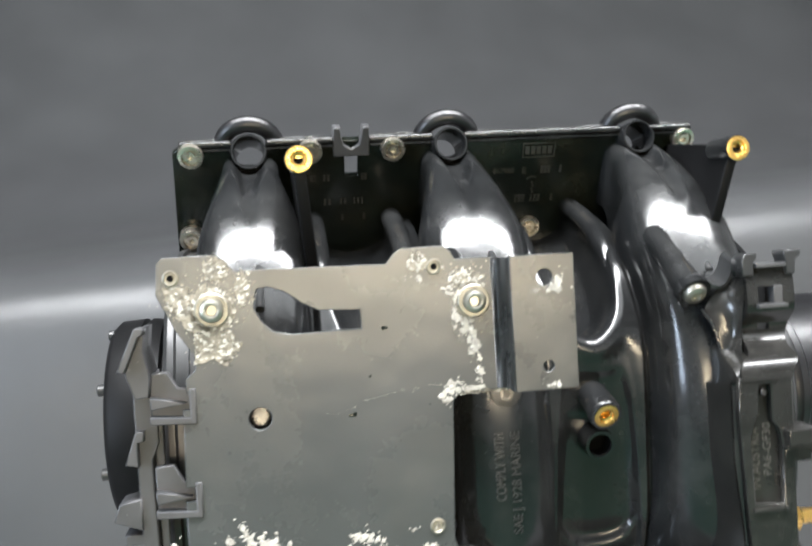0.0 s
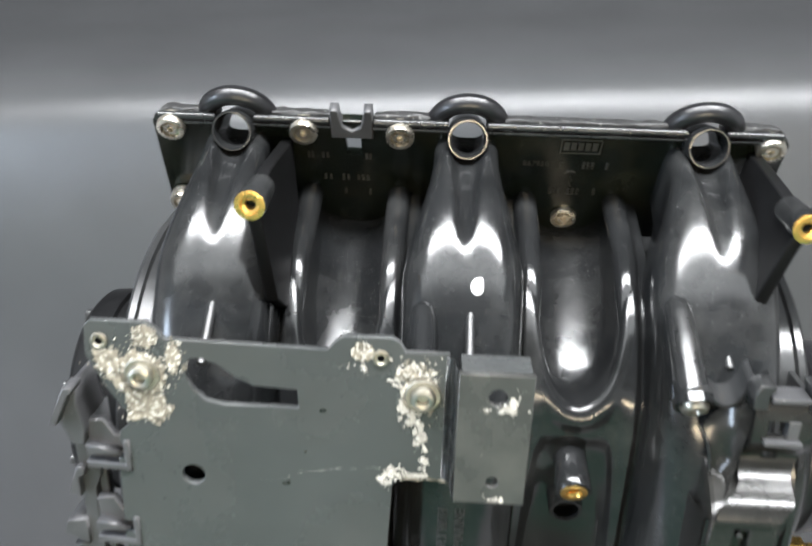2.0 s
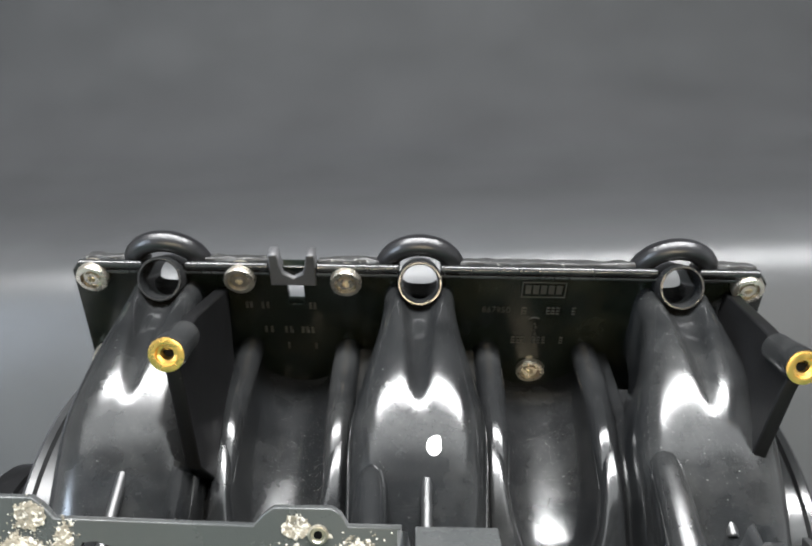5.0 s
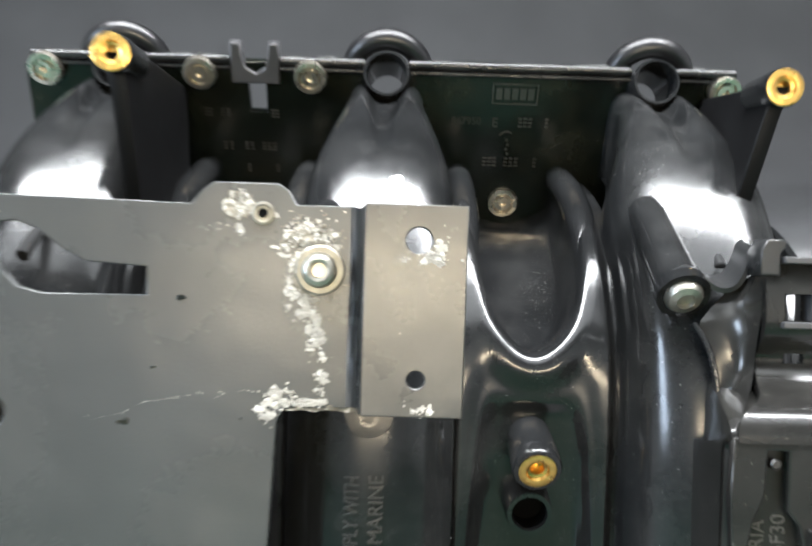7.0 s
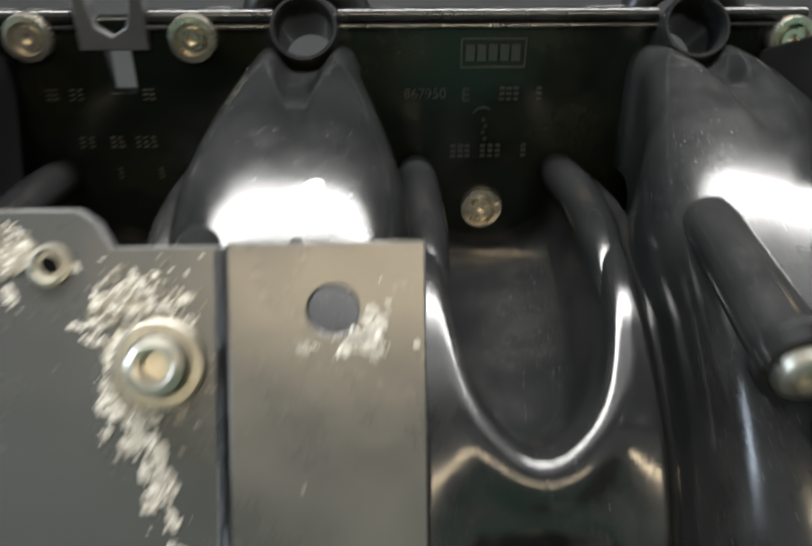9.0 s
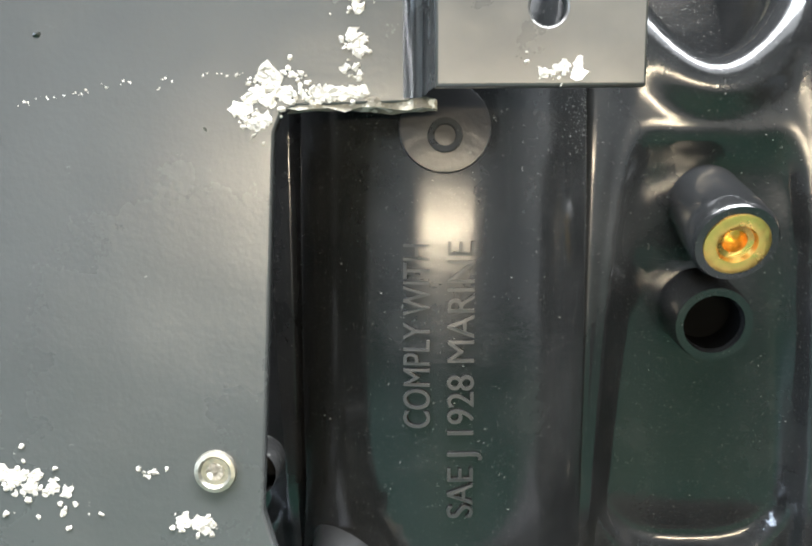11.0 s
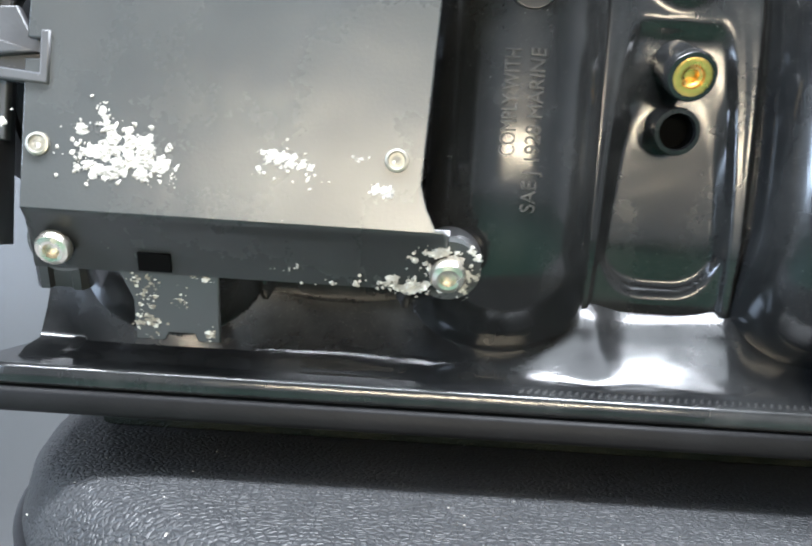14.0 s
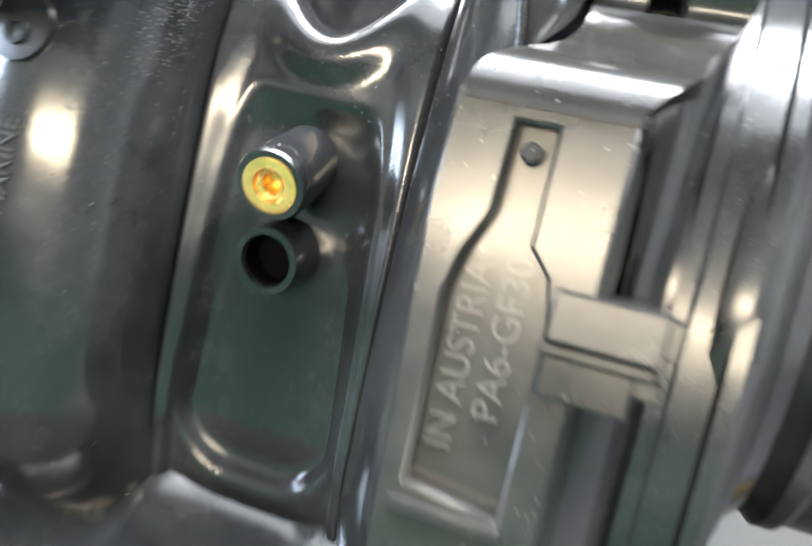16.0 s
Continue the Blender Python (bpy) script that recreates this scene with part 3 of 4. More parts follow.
mp("peg", lathe([(0, 0.0022), (0.030, 0.0022), (0.0305, 0)], (0.0085, 0.038, 0.2325), (0, -0.75, -0.60), 20), M_SATIN)
mp("peg", lathe([(0, 0.0022), (0.030, 0.0022), (0.0305, 0)], (-0.1095, 0.038, 0.2325), (0, -0.75, -0.60), 20), M_SATIN)

# plenum foot: webs, lip and lower shell
FOOT = spline([(0.075, 0.085), (0.052, 0.064), (0.044, 0.052), (0.038, 0.043), (0.033, 0.037), (0.028, 0.0355), (0.020, 0.035)])


def foot_at(u, v):
    x = -0.160 + 0.335 * u
    y, z = FOOT(v)
    steep = 1 - smooth01(-0.030, 0.0, x)
    if 0.2 < v < 0.80:
        y = y + (0.047 - y) * 0.85 * steep * smooth01(0.2, 0.3, v)
    wave = 0.5 - 0.5 * math.cos((x - XR[1]) / 0.1175 * 2 * math.pi * 1.0)
    if v < 0.83:
        y += (0.008 * steep + 0.0020 * (1 - steep)) * wave * math.sin(math.pi * min(1, v * 1.2))
        k = abs(((x - XR[1]) / 0.1175 + 0.5) % 1.0 - 0.5) * 0.1175
        y -= 0.0030 * (1 - steep) * math.exp(-((k - 0.034) / 0.0085) ** 2) * math.sin(math.pi * v / 0.83)
    return Vector((x, y, z))


mp("foot_shell", grid_mesh(foot_at, 260, 30), M_PLASTIC, angle=60)
LIP = rounded(-0.170, 0.186, 0.018, 0.20, 0.014)
mp("lower_flange", flat(LIP, [], 0.007, Matrix.Translation((0, 0, 0.0325)), 0.0016), M_PLASTIC, smooth=False)
mp("lower_flange_rim", flat([(x * 1.004, 0.11 + (y - 0.11) * 1.014) for x, y in LIP], [], 0.008, Matrix.Translation((0, 0, 0.0245)), 0.0016), M_RIM, smooth=False)
mp("lower_shell", box(-0.150, 0.165, 0.082, 0.19, 0.0, 0.022, 0.004), M_FLANGE)
verts, faces = [], []
for i in range(64):
    x = 0.012 + i * 0.00265
    for y, dx in ((0.0232, 0.0), (0.0262, 0.0013)):
        i0 = len(verts)
        verts += [(x + dx + a, y + b, c) for c, k in ((0.0356, 1.0), (0.0365, 0.6)) for a, b in ((-0.0008 * k, -0.0009 * k), (0.0002 * k, -0.0009 * k), (0.0008 * k, 0.0009 * k), (-0.0002 * k, 0.0009 * k))]
        faces += [tuple(i0 + q for q in f) for f in ((4, 5, 6, 7), (0, 1, 5, 4), (1, 2, 6, 5), (2, 3, 7, 6), (3, 0, 4, 7))]
weld = bpy.data.meshes.new("hatch")
weld.from_pydata(verts, [], faces)
w = mp("hatching", weld, M_SATIN, smooth=False)
w["kind"] = "stuff"

# back body that closes the plenum behind the runners
CORE = spline([(0.17, 0.225), (0.135, 0.205), (0.10, 0.180), (0.075, 0.15), (0.065, 0.10), (0.07, 0.06), (0.09, 0.035)])


def core_at(u, v):
    y, z = CORE(v)
    return Vector((-0.146 + 0.292 * u, y, z))


mp("plenum_core", grid_mesh(core_at, 4, 40), M_PLASTIC, angle=60)
back = [(0.17, 0.223), (0.135, 0.203), (0.10, 0.178), (0.076, 0.15), (0.066, 0.10), (0.072, 0.06), (0.09, 0.035), (0.17, 0.035), (0.195, 0.08), (0.20, 0.16), (0.185, 0.215)]
mp("plenum_back", flat(back, [], 0.288, TOYZ, 0.004), M_PLASTIC, smooth=False)

# ends of the plenum, turned about the long axis
AX = (0, 0.093, 0.143)
AL = (0.008, 0.093, 0.152)
mp("end_cap", lathe([(-0.140, 0.056), (-0.166, 0.056), (-0.167, 0.050), (-0.170, 0.050), (-0.171, 0.0545), (-0.178, 0.0555), (-0.179, 0.0535), (-0.181, 0.0535), (-0.182, 0.0555), (-0.194, 0.0548), (-0.197, 0.052), (-0.198, 0.046), (-0.196, 0.040), (-0.194, 0)],
                    AL, (1, 0, 0), 96), M_RIM, label="ribbed round end cap")
for a in (100, 150, 200, 250):
    mp("cap_lug", lathe([(0, 0.003), (0.004, 0.003), (0.0045, 0.0022), (0.0045, 0)], (-0.188, AL[1] + 0.049 * math.cos(radians(a)), AL[2] + 0.049 * math.sin(radians(a))), (-1, 0, 0), 16), M_SATIN)
mp("throttle_collar", lathe([(0.120, 0.066), (0.1375, 0.066), (0.1385, 0.0695), (0.1425, 0.0695), (0.1435, 0.0660), (0.1450, 0.0682), (0.1480, 0.0700), (0.1515, 0.0704), (0.1545, 0.0694), (0.1565, 0.0668), (0.1580, 0.0668), (0.1592, 0.0695), (0.1630, 0.0708), (0.1670, 0.0704), (0.1690, 0.0685), (0.172, 0.065), (0.174, 0.056), (0.178, 0.053)],
                            AX, (1, 0, 0), 96), M_PLASTIC, label="ribbed round throttle collar")
mp("intake_pipe", lathe([(0.172, 0.050), (0.182, 0.0515), (0.184, 0.0535), (0.188, 0.0535), (0.190, 0.0515), (0.245, 0.0515), (0.247, 0.0495), (0.247, 0.045), (0.19, 0.044), (0.19, 0)],
                        AX, (1, 0, 0), 80), M_RUBBER, label="black pipe stub at the throttle end")
fit_ = mp("drain_fitting", lathe([(0, 0.010), (0.018, 0.010), (0.018, 0.0075), (0.022, 0.0075)], (0.193, 0.112, 0.046), (1, 0, 0), 24), M_SATIN)
mp("brass_nut", lathe([(0.020, 0), (0.020, 0.0085), (0.032, 0.0085), (0.032, 0.005), (0.045, 0.005), (0.045, 0)], (0.193, 0.112, 0.046), (1, 0, 0), 6), M_BRASS, fit_, "brass hexagon nut", smooth=False)

# curved side flanges along both end runners
SIDE = spline([(0.132, 0.243), (0.103, 0.240), (0.075, 0.230), (0.052, 0.213), (0.036, 0.190), (0.027, 0.165), (0.024, 0.125), (0.028, 0.09), (0.040, 0.06)])
for x0, x1 in ((-0.158, -0.140), (0.149, 0.168)):
    def side_at(u, v):
        p, n = SIDE(v), prof_normal(SIDE, v)
        loop = [(x0, -0.03), (x0, 0.0), (x0 + 0.002, 0.002), (x0 + 0.005, 0.002), (x0 + 0.006, 0.0), (x1 - 0.006, 0.0), (x1 - 0.005, 0.002), (x1 - 0.002, 0.002), (x1, 0.0), (x1, -0.03)]
        k = loop[round(u * 9)]
        q = p + n * k[1]
        return Vector((k[0], q[0], q[1]))
    mp("side_flange", grid_mesh(side_at, 9, 60), M_SATIN if x0 < 0 else M_PLASTIC, angle=30)

# ---- cover and throttle bracket ----
COV = spline([(0.030, 0.1800), (0.014, 0.1795), (0.004, 0.1780), (-0.0045, 0.1745), (-0.0108, 0.1710), (-0.0142, 0.1660), (-0.0149, 0.150), (-0.0147, 0.125), (-0.0147, 0.10), (-0.0147, 0.084), (-0.0147, 0.067), (-0.0138, 0.056), (-0.0095, 0.046), (-0.001, 0.040)])


def cover_at(u, v):
    p, n = COV(v), prof_normal(COV, v)
    loop = [(0.1100, -0.040), (0.1105, -0.020), (0.1110, -0.0060), (0.1118, -0.0030), (0.1135, -0.002), (0.138, -0.002), (0.140, -0.003), (0.141, -0.008), (0.141, -0.024), (0.141, -0.052)]
    k = u * 9
    i = min(8, int(k))
    a, b, f = loop[i], loop[i + 1], k - i
    x, o = a[0] + (b[0] - a[0]) * f, a[1] + (b[1] - a[1]) * f
    if 2 < k < 7.5:
        o -= 0.0045 * smooth01(0.081, 0.083, p[1]) * (1 - smooth01(0.1640, 0.1660, p[1])) - 0.002
    q = p + n * o
    return Vector((x + 0.004 * (1 - smooth01(0.0, 0.32, v)) + 0.004 * smooth01(0.45, 0.75, v) * (k < 6), q[0], q[1]))


cover = mp("cable_cover", grid_mesh(cover_at, 36, 200), M_PANEL, label="satin dark plastic cover")
KEY = [(0.1175, 0.106), (0.134, 0.104), (0.1340, 0.135), (0.1325, 0.142), (0.1290, 0.146), (0.1290, 0.164), (0.1215, 0.164), (0.1210, 0.150), (0.1180, 0.143), (0.1165, 0.136)]
face = [(0.1160, 0.080), (0.1390, 0.080), (0.1390, 0.1665), (0.1128, 0.1665), (0.1122, 0.150)]
mp("cover_face", flat(face, [KEY], 0.0040, Matrix.Translation((0, -0.0129, 0)) @ UPRIGHT, 0.0007), M_PANEL, cover, smooth=False)
mp("keyhole_floor", box(0.1155, 0.136, -0.0108, -0.0095, 0.102, 0.166, 0), M_PANEL, cover, smooth=False)
mp("window_lip", box(0.1165, 0.1345, -0.0165, -0.0125, 0.1022, 0.1042, 0.0005), M_PANEL, cover)
mp("pin", lathe([(0, 0.0016), (0.003, 0.0016), (0.0034, 0.0012), (0.0034, 0)], (0.1250, -0.0110, 0.1590), (0, -1, 0.1), 20), M_PANEL, cover)


def words(text, size, m, material, parent, name="lettering", depth=0.0003, label=""):
    cu = bpy.data.curves.new("words", "FONT")
    cu.body, cu.size, cu.extrude, cu.align_x, cu.align_y = text, size, depth, "CENTER", "CENTER"
    ob = bpy.data.objects.new("words", cu)
    me = bpy.data.meshes.new_from_object(ob)
    bpy.data.objects.remove(ob)
    me.transform(m)
    me.materials.clear()
    me.materials.append(material)
    return mp(name, me, material, parent, label, smooth=False)


words("IN AUSTRIA", 0.0064, pose(0.1213, -0.0109, 0.1270, 90, -90, 0) @ Matrix.Diagonal((0.9, 1, 1, 1)), M_TEXT2, cover, label="raised lettering")
words("PA6-GF30", 0.0062, pose(0.1275, -0.0109, 0.1310, 90, -90, 0), M_TEXT2, cover, label="raised lettering")
# wire clip blocks beside the cover
mp("clip_block", box(0.134, 0.1502, -0.020, 0.03, 0.1337, 0.1412, 0.0005), M_PANEL, cover)
mp("clip_block", box(0.134, 0.1475, -0.016, 0.03, 0.1250, 0.1315, 0.0005), M_PANEL, cover)
mp("clip_ledge", box(0.1335, 0.1498, -0.0185, 0.02, 0.1315, 0.1335, 0.0005), M_PANEL, cover)
mp("clip_edge", box(0.1495, 0.1522, -0.018, -0.010, 0.1350, 0.1405, 0.0004), M_PANEL, cover)
mp("clip_edge", box(0.1472, 0.1510, -0.0165, -0.0115, 0.1285, 0.1315, 0.0004), M_PANEL, cover)
# head with its clip window, and the hollow saddle below it
HEAD = spline([(0.0010, 0.2195), (-0.0010, 0.2140), (-0.0020, 0.2065), (-0.0020, 0.1990), (0.0000, 0.1945), (0.0035, 0.1905), (0.0040, 0.1870), (0.0010, 0.1820), (-0.0055, 0.1778), (-0.0120, 0.1738), (-0.0150, 0.1688), (-0.0154, 0.1655)])


def head_at(u, v):
    y, z = HEAD(v)
    x0 = 0.1262 - 0.0020 * smooth01(0.5, 0.75, v) - 0.0108 * smooth01(0.70, 0.95, v)
    x1 = 0.1515 - 0.0050 * smooth01(0.45, 0.70, v) - 0.0070 * smooth01(0.8, 1.0, v)
    return Vector((x0 + (x1 - x0) * u, y, z))


b = grid_mesh(head_at, 44, 60)
bmesh.ops.delete(b, geom=[f for f in b.faces if any(x0 < f.calc_center_median().x < x1 and z0 < f.calc_center_median().z < z1
                 for x0, x1, z0, z1 in ((0.1320, 0.1452, 0.2005, 0.2092), (0.1345, 0.1412, 0.1868, 0.1900)))], context="FACES")
bmesh.ops.recalc_face_normals(b, faces=b.faces)
bmesh.ops.solidify(b, geom=b.faces[:], thickness=0.003)
head = mp("cover_head", b, M_PANEL, cover, angle=50)
mp("cover_head_lip", box(0.1310, 0.1470, -0.0035, 0.008, 0.2182, 0.2204, 0.0005), M_DULL, cover)
mp("cover_head_ear", flat([(0.1245, 0.2150), (0.1295, 0.2150), (0.1295, 0.2215), (0.1312, 0.2235), (0.1312, 0.2250), (0.1262, 0.2250), (0.1245, 0.2220)], [], 0.010, Matrix.Translation((0, 0.0025, 0)) @ UPRIGHT, 0.0006), M_SATIN, cover, smooth=False)
mp("cover_head_ear", flat([(0.1478, 0.2150), (0.1515, 0.2150), (0.1518, 0.2215), (0.1550, 0.2240), (0.1550, 0.2254), (0.1470, 0.2254), (0.1470, 0.2240), (0.1480, 0.2215)], [], 0.010, Matrix.Translation((0, 0.0025, 0)) @ UPRIGHT, 0.0006), M_SATIN, cover, smooth=False)
mp("slot_lip", box(0.1308, 0.1464, -0.0048, 0.003, 0.1984, 0.2004, 0.0004), M_DULL, cover)
mp("slot_block", box(0.1405, 0.1452, -0.0022, 0.006, 0.2004, 0.2092, 0.0004), M_DULL, cover)
mp("throttle_body", box(0.1235, 0.1405, 0.0120, 0.062, 0.045, 0.212, 0.003), M_PLASTIC, cover)
mp("head_cheek", box(0.1485, 0.1512, 0.0015, 0.026, 0.1960, 0.2180, 0.0006), M_SATIN, cover)
# flank between the cover's edge and the runner
FLANK_IN = spline([(0.1263, 0.0020, 0.2170), (0.1258, 0.0000, 0.2050), (0.1250, 0.0015, 0.1920), (0.1242, 0.0010, 0.1840), (0.1200, -0.0050, 0.1765), (0.1150, -0.0105, 0.1680), (0.1128, -0.0105, 0.1500), (0.1150, -0.0105, 0.1150), (0.1165, -0.0100, 0.0850)])
FLANK_OUT = spline([(0.1215, 0.0120, 0.2110), (0.1135, 0.0120, 0.2020), (0.1105, 0.0105, 0.1970), (0.1135, 0.0080, 0.1900), (0.1155, 0.0070, 0.1780), (0.1162, 0.0065, 0.1650), (0.1162, 0.0060, 0.1500), (0.1165, 0.0065, 0.1150), (0.1175, 0.0090, 0.0850)])


def flank_at(u, v):
    a, c = FLANK_IN(v), FLANK_OUT(v)
    k = 0.0016 * math.sin(math.pi * u)
    return Vector((a[0] + (c[0] - a[0]) * u + k, a[1] + (c[1] - a[1]) * u + k, a[2] + (c[2] - a[2]) * u))


mp("cover_flank", grid_mesh(flank_at, 12, 70), M_PANEL, cover, angle=60)
# strap that dips from the screw's ring up to the head
STRAP = spline([(0.0985, 0.2085), (0.1000, 0.2135), (0.1045, 0.2160), (0.1090, 0.2150), (0.1125, 0.2118), (0.1165, 0.2100), (0.1205, 0.2112), (0.1232, 0.2155), (0.1248, 0.2205), (0.1268, 0.2225)])


def strap_at(u, v):
    x, z = STRAP(v)
    return Vector((x, 0.0075 + 0.0115 * u, z + 0.004 * u))


b = grid_mesh(strap_at, 3, 60)
bmesh.ops.recalc_face_normals(b, faces=b.faces)
bmesh.ops.solidify(b, geom=b.faces[:], thickness=0.0016)
mp("strap", b, M_SATIN, cover, angle=60)


def tube(path, radius, seg=10, n=40):
    c = spline(path)

    def at(u, v):
        p, t_ = Vector(c(u)), Vector(c(min(1, u + 0.01)) - c(max(0, u - 0.01)))
        return p + frame_of(t_).to_3x3() @ Vector((radius * math.cos(2 * math.pi * v), radius * math.sin(2 * math.pi * v), 0))
    return grid_mesh(at, n, seg)


mp("seam_ridge", tube([(0.1085, 0.010, 0.1985), (0.1125, 0.0075, 0.191), (0.1152, 0.006, 0.178), (0.1162, 0.005, 0.155), (0.1162, 0.0045, 0.12), (0.1165, 0.006, 0.09), (0.1175, 0.014, 0.068)], 0.0010), M_PLASTIC)
# lower screw boss and clip
sb = mp("lower_boss", lathe([(0, 0.0105), (0.030, 0.0092), (0.031, 0.0085), (0.031, 0)], (0.147, 0.034, 0.080), (-0.20, -1, -0.28), 36), M_SATIN)
mp("screw", lathe([(0, 0.0085), (0.0022, 0.0085), (0.0042, 0.0070), (0.0048, 0.0042), (0.0035, 0.0036), (0.0035, 0)], (0.1405, 0.0035, 0.0715), (-0.20, -1, -0.28), 32), M_ZINC, sb, "shiny round screw head")
# solid dark bar drawn as the shade of a slot
mp("cover_slot_shade", box(0.1195, 0.1290, -0.0172, -0.008, 0.0590, 0.0625, 0.0006), M_HOLE_SHADE, cover)
mp("cover_line", box(0.1135, 0.1385, -0.0172, -0.012, 0.0735, 0.0742, 0.0002), M_PANEL, cover)
mp("foot_clip", box(0.113, 0.139, 0.004, 0.030, 0.036, 0.052, 0.0015), M_SATIN)
mp("foot_clip_hook", box(0.120, 0.132, 0.001, 0.010, 0.038, 0.046, 0.0008), M_SATIN)

# embossed lines on the middle runner and the flange
EMB = [("COMPLY WITH", 0.0003, 0.1295, 0.72), ("SAE J 1928 MARINE", 0.0082, 0.1210, 0.90)]
for text, x, z, squeeze in EMB:
    ob = words(text, 0.0069, pose(x, 0.0, z, 90, -90, 0) @ Matrix.Diagonal((squeeze, 1, 1, 1)), M_TEXT, None, depth=0.0006, label="raised safety lettering")
    for q in ob.data.vertices:
        q.co.y += runner_front(XR[1], q.co.x, q.co.z)
logo = mp("logo_frame", flat([(0.0529, -0.0102), (0.0735, -0.0102), (0.0735, -0.0008), (0.0529, -0.0008)], [[(0.0533, -0.0098), (0.0731, -0.0098), (0.0731, -0.0012), (0.0533, -0.0012)]], 0.0007, FM @ pose(0, 0, 0.0003), 0.0001), M_MARK, smooth=False)
for i in range(5):
    x = 0.0546 + i * 0.0036
    mp("logo_bar", flat([(x, -0.0080), (x + 0.0026, -0.0080), (x + 0.0026, -0.0030), (x, -0.0030)], [], 0.0006, FM @ pose(0, 0, 0.0003), 0.0001), M_MARK, logo, smooth=False)
words("867950", 0.0050, FM @ pose(0.0418, -0.0187, 0.0002) @ Matrix.Diagonal((0.92, 1, 1, 1)), M_MARK, None, label="raised part number")
words("E", 0.0062, FM @ pose(0.0550, -0.0192, 0.0002), M_MARK, None, label="raised letter")


def mark(x, s, high=0.0036, wide=0.0016):
    """One small raised character that cannot be made out: three short dashes."""
    for k in (-0.5, 0, 0.5):
        c = s + k * high
        mp("mark_bar", flat([(x - wide / 2, c - 0.0003), (x + wide / 2, c - 0.0003), (x + wide / 2, c + 0.0003), (x - wide / 2, c + 0.0003)], [], 0.0006, FM @ pose(0, 0, 0.0003), 0.0001), M_MARK, smooth=False)


for x in (0.0667, 0.0690, 0.0713, 0.0788):
    mark(x, -0.0187)
for x in (0.0515, 0.0540, 0.0563, 0.0615, 0.0640, 0.0665, 0.0752):
    mark(x, -0.0383)
for x, z in ((-0.0775, -0.018), (-0.0755, -0.018), (-0.0700, -0.018), (-0.0675, -0.018), (-0.0470, -0.018), (-0.0450, -0.018), (-0.0700, -0.034), (-0.0670, -0.034), (-0.0600, -0.034), (-0.0575, -0.034),
             (-0.0520, -0.034), (-0.0495, -0.034), (-0.0470, -0.034), (-0.0595, -0.045), (-0.0460, -0.045)):
    mark(x, z, 0.0030, 0.0013)
mp("mark_arc", tube([tuple(FM @ Vector((0.0610 + 0.0036 * math.cos(a), -0.0270 + 0.0036 * math.sin(a), 0.0001))) for a in (0.9, 1.5, 2.1, 2.7)], 0.00035, 6, 16), M_MARK)
for k in range(4):
    mark(0.0612 + 0.0007 * (k % 2), -0.0275 - 0.0022 * k, 0.0004, 0.0011)
mp("mould_mark", lathe([(-0.002, 0.0082), (0.0004, 0.0080), (0.0005, 0.0076), (0.0005, 0)], (0.0050, 0.0103, 0.1665), (0, -1, 0.12), 40), M_RUBBER)
mp("mould_pin", lathe([(0, 0.0032), (0.0012, 0.0030), (0.0012, 0.0020), (0.0003, 0.0018), (0.0003, 0)], (0.0050, 0.0100, 0.165), (0, -1, 0.12), 20), M_PLASTIC)

# ---- metal plate bolted to the front ----
plate = thing("mounting_plate", "grey painted metal plate with white corrosion, bolted to the manifold", "bracket", (0, 0.0, 0.15))
plate_inv = Matrix.Translation((0, 0, -0.15))


def pp(name, bm, material, parent=None, label="", smooth=True, angle=40):
    ob = part(name, bm, material, None, label, smooth, angle)
    ob.parent = parent or plate
    if parent is None:
        ob.matrix_parent_inverse = plate_inv
    return ob


out = [(-0.150, 0.2400), (-0.1525, 0.2375), (-0.1535, 0.224), (-0.146, 0.208), (-0.1385, 0.196), (-0.1385, 0.190), (-0.1430, 0.186), (-0.1430, 0.180), (-0.1400, 0.180), (-0.1400, 0.172), (-0.1450, 0.172),
       (-0.1460, 0.138), (-0.1420, 0.138), (-0.1420, 0.131), (-0.1465, 0.131), (-0.1465, 0.087), (-0.021, 0.087), (-0.0245, 0.094), (-0.0265, 0.101), (-0.0235, 0.165), (-0.0220, 0.1685), (-0.019, 0.1695),
       (-0.001, 0.1700), (-0.001, 0.2315), (-0.019, 0.2315), (-0.0215, 0.2360), (-0.0245, 0.2380), (-0.0440, 0.2380), (-0.0475, 0.2355), (-0.0510, 0.2312), (-0.1195, 0.2325), (-0.1235, 0.2375), (-0.127, 0.2400)]
slot = [(-0.112, 0.2200), (-0.110, 0.2245), (-0.105, 0.2250), (-0.098, 0.2225), (-0.090, 0.2165), (-0.083, 0.2130), (-0.064, 0.2120), (-0.0635, 0.2025), (-0.096, 0.2022), (-0.104, 0.2040), (-0.109, 0.2090), (-0.112, 0.2150)]
PM = Matrix.Translation((0, 0.0015, 0)) @ UPRIGHT
pp("plate", flat(out, [slot, circle(-0.112, 0.1655, 0.0055)], 0.003, PM, 0.0004), M_PLATE, smooth=False)
# rolled lower edge with its two lugs
low = spline([(0.0, 0.0880), (0.0008, 0.0855), (0.0035, 0.0830), (0.0075, 0.0765), (0.0115, 0.0685)])


def low_at(u, v):
    y, z = low(v)
    x = -0.1465 + 0.1300 * u
    return Vector((x, y, z))


b = grid_mesh(low_at, 60, 12)
bmesh.ops.solidify(b, geom=b.faces[:], thickness=-0.0025)
pp("rolled_edge", b, M_PLATE, angle=60)
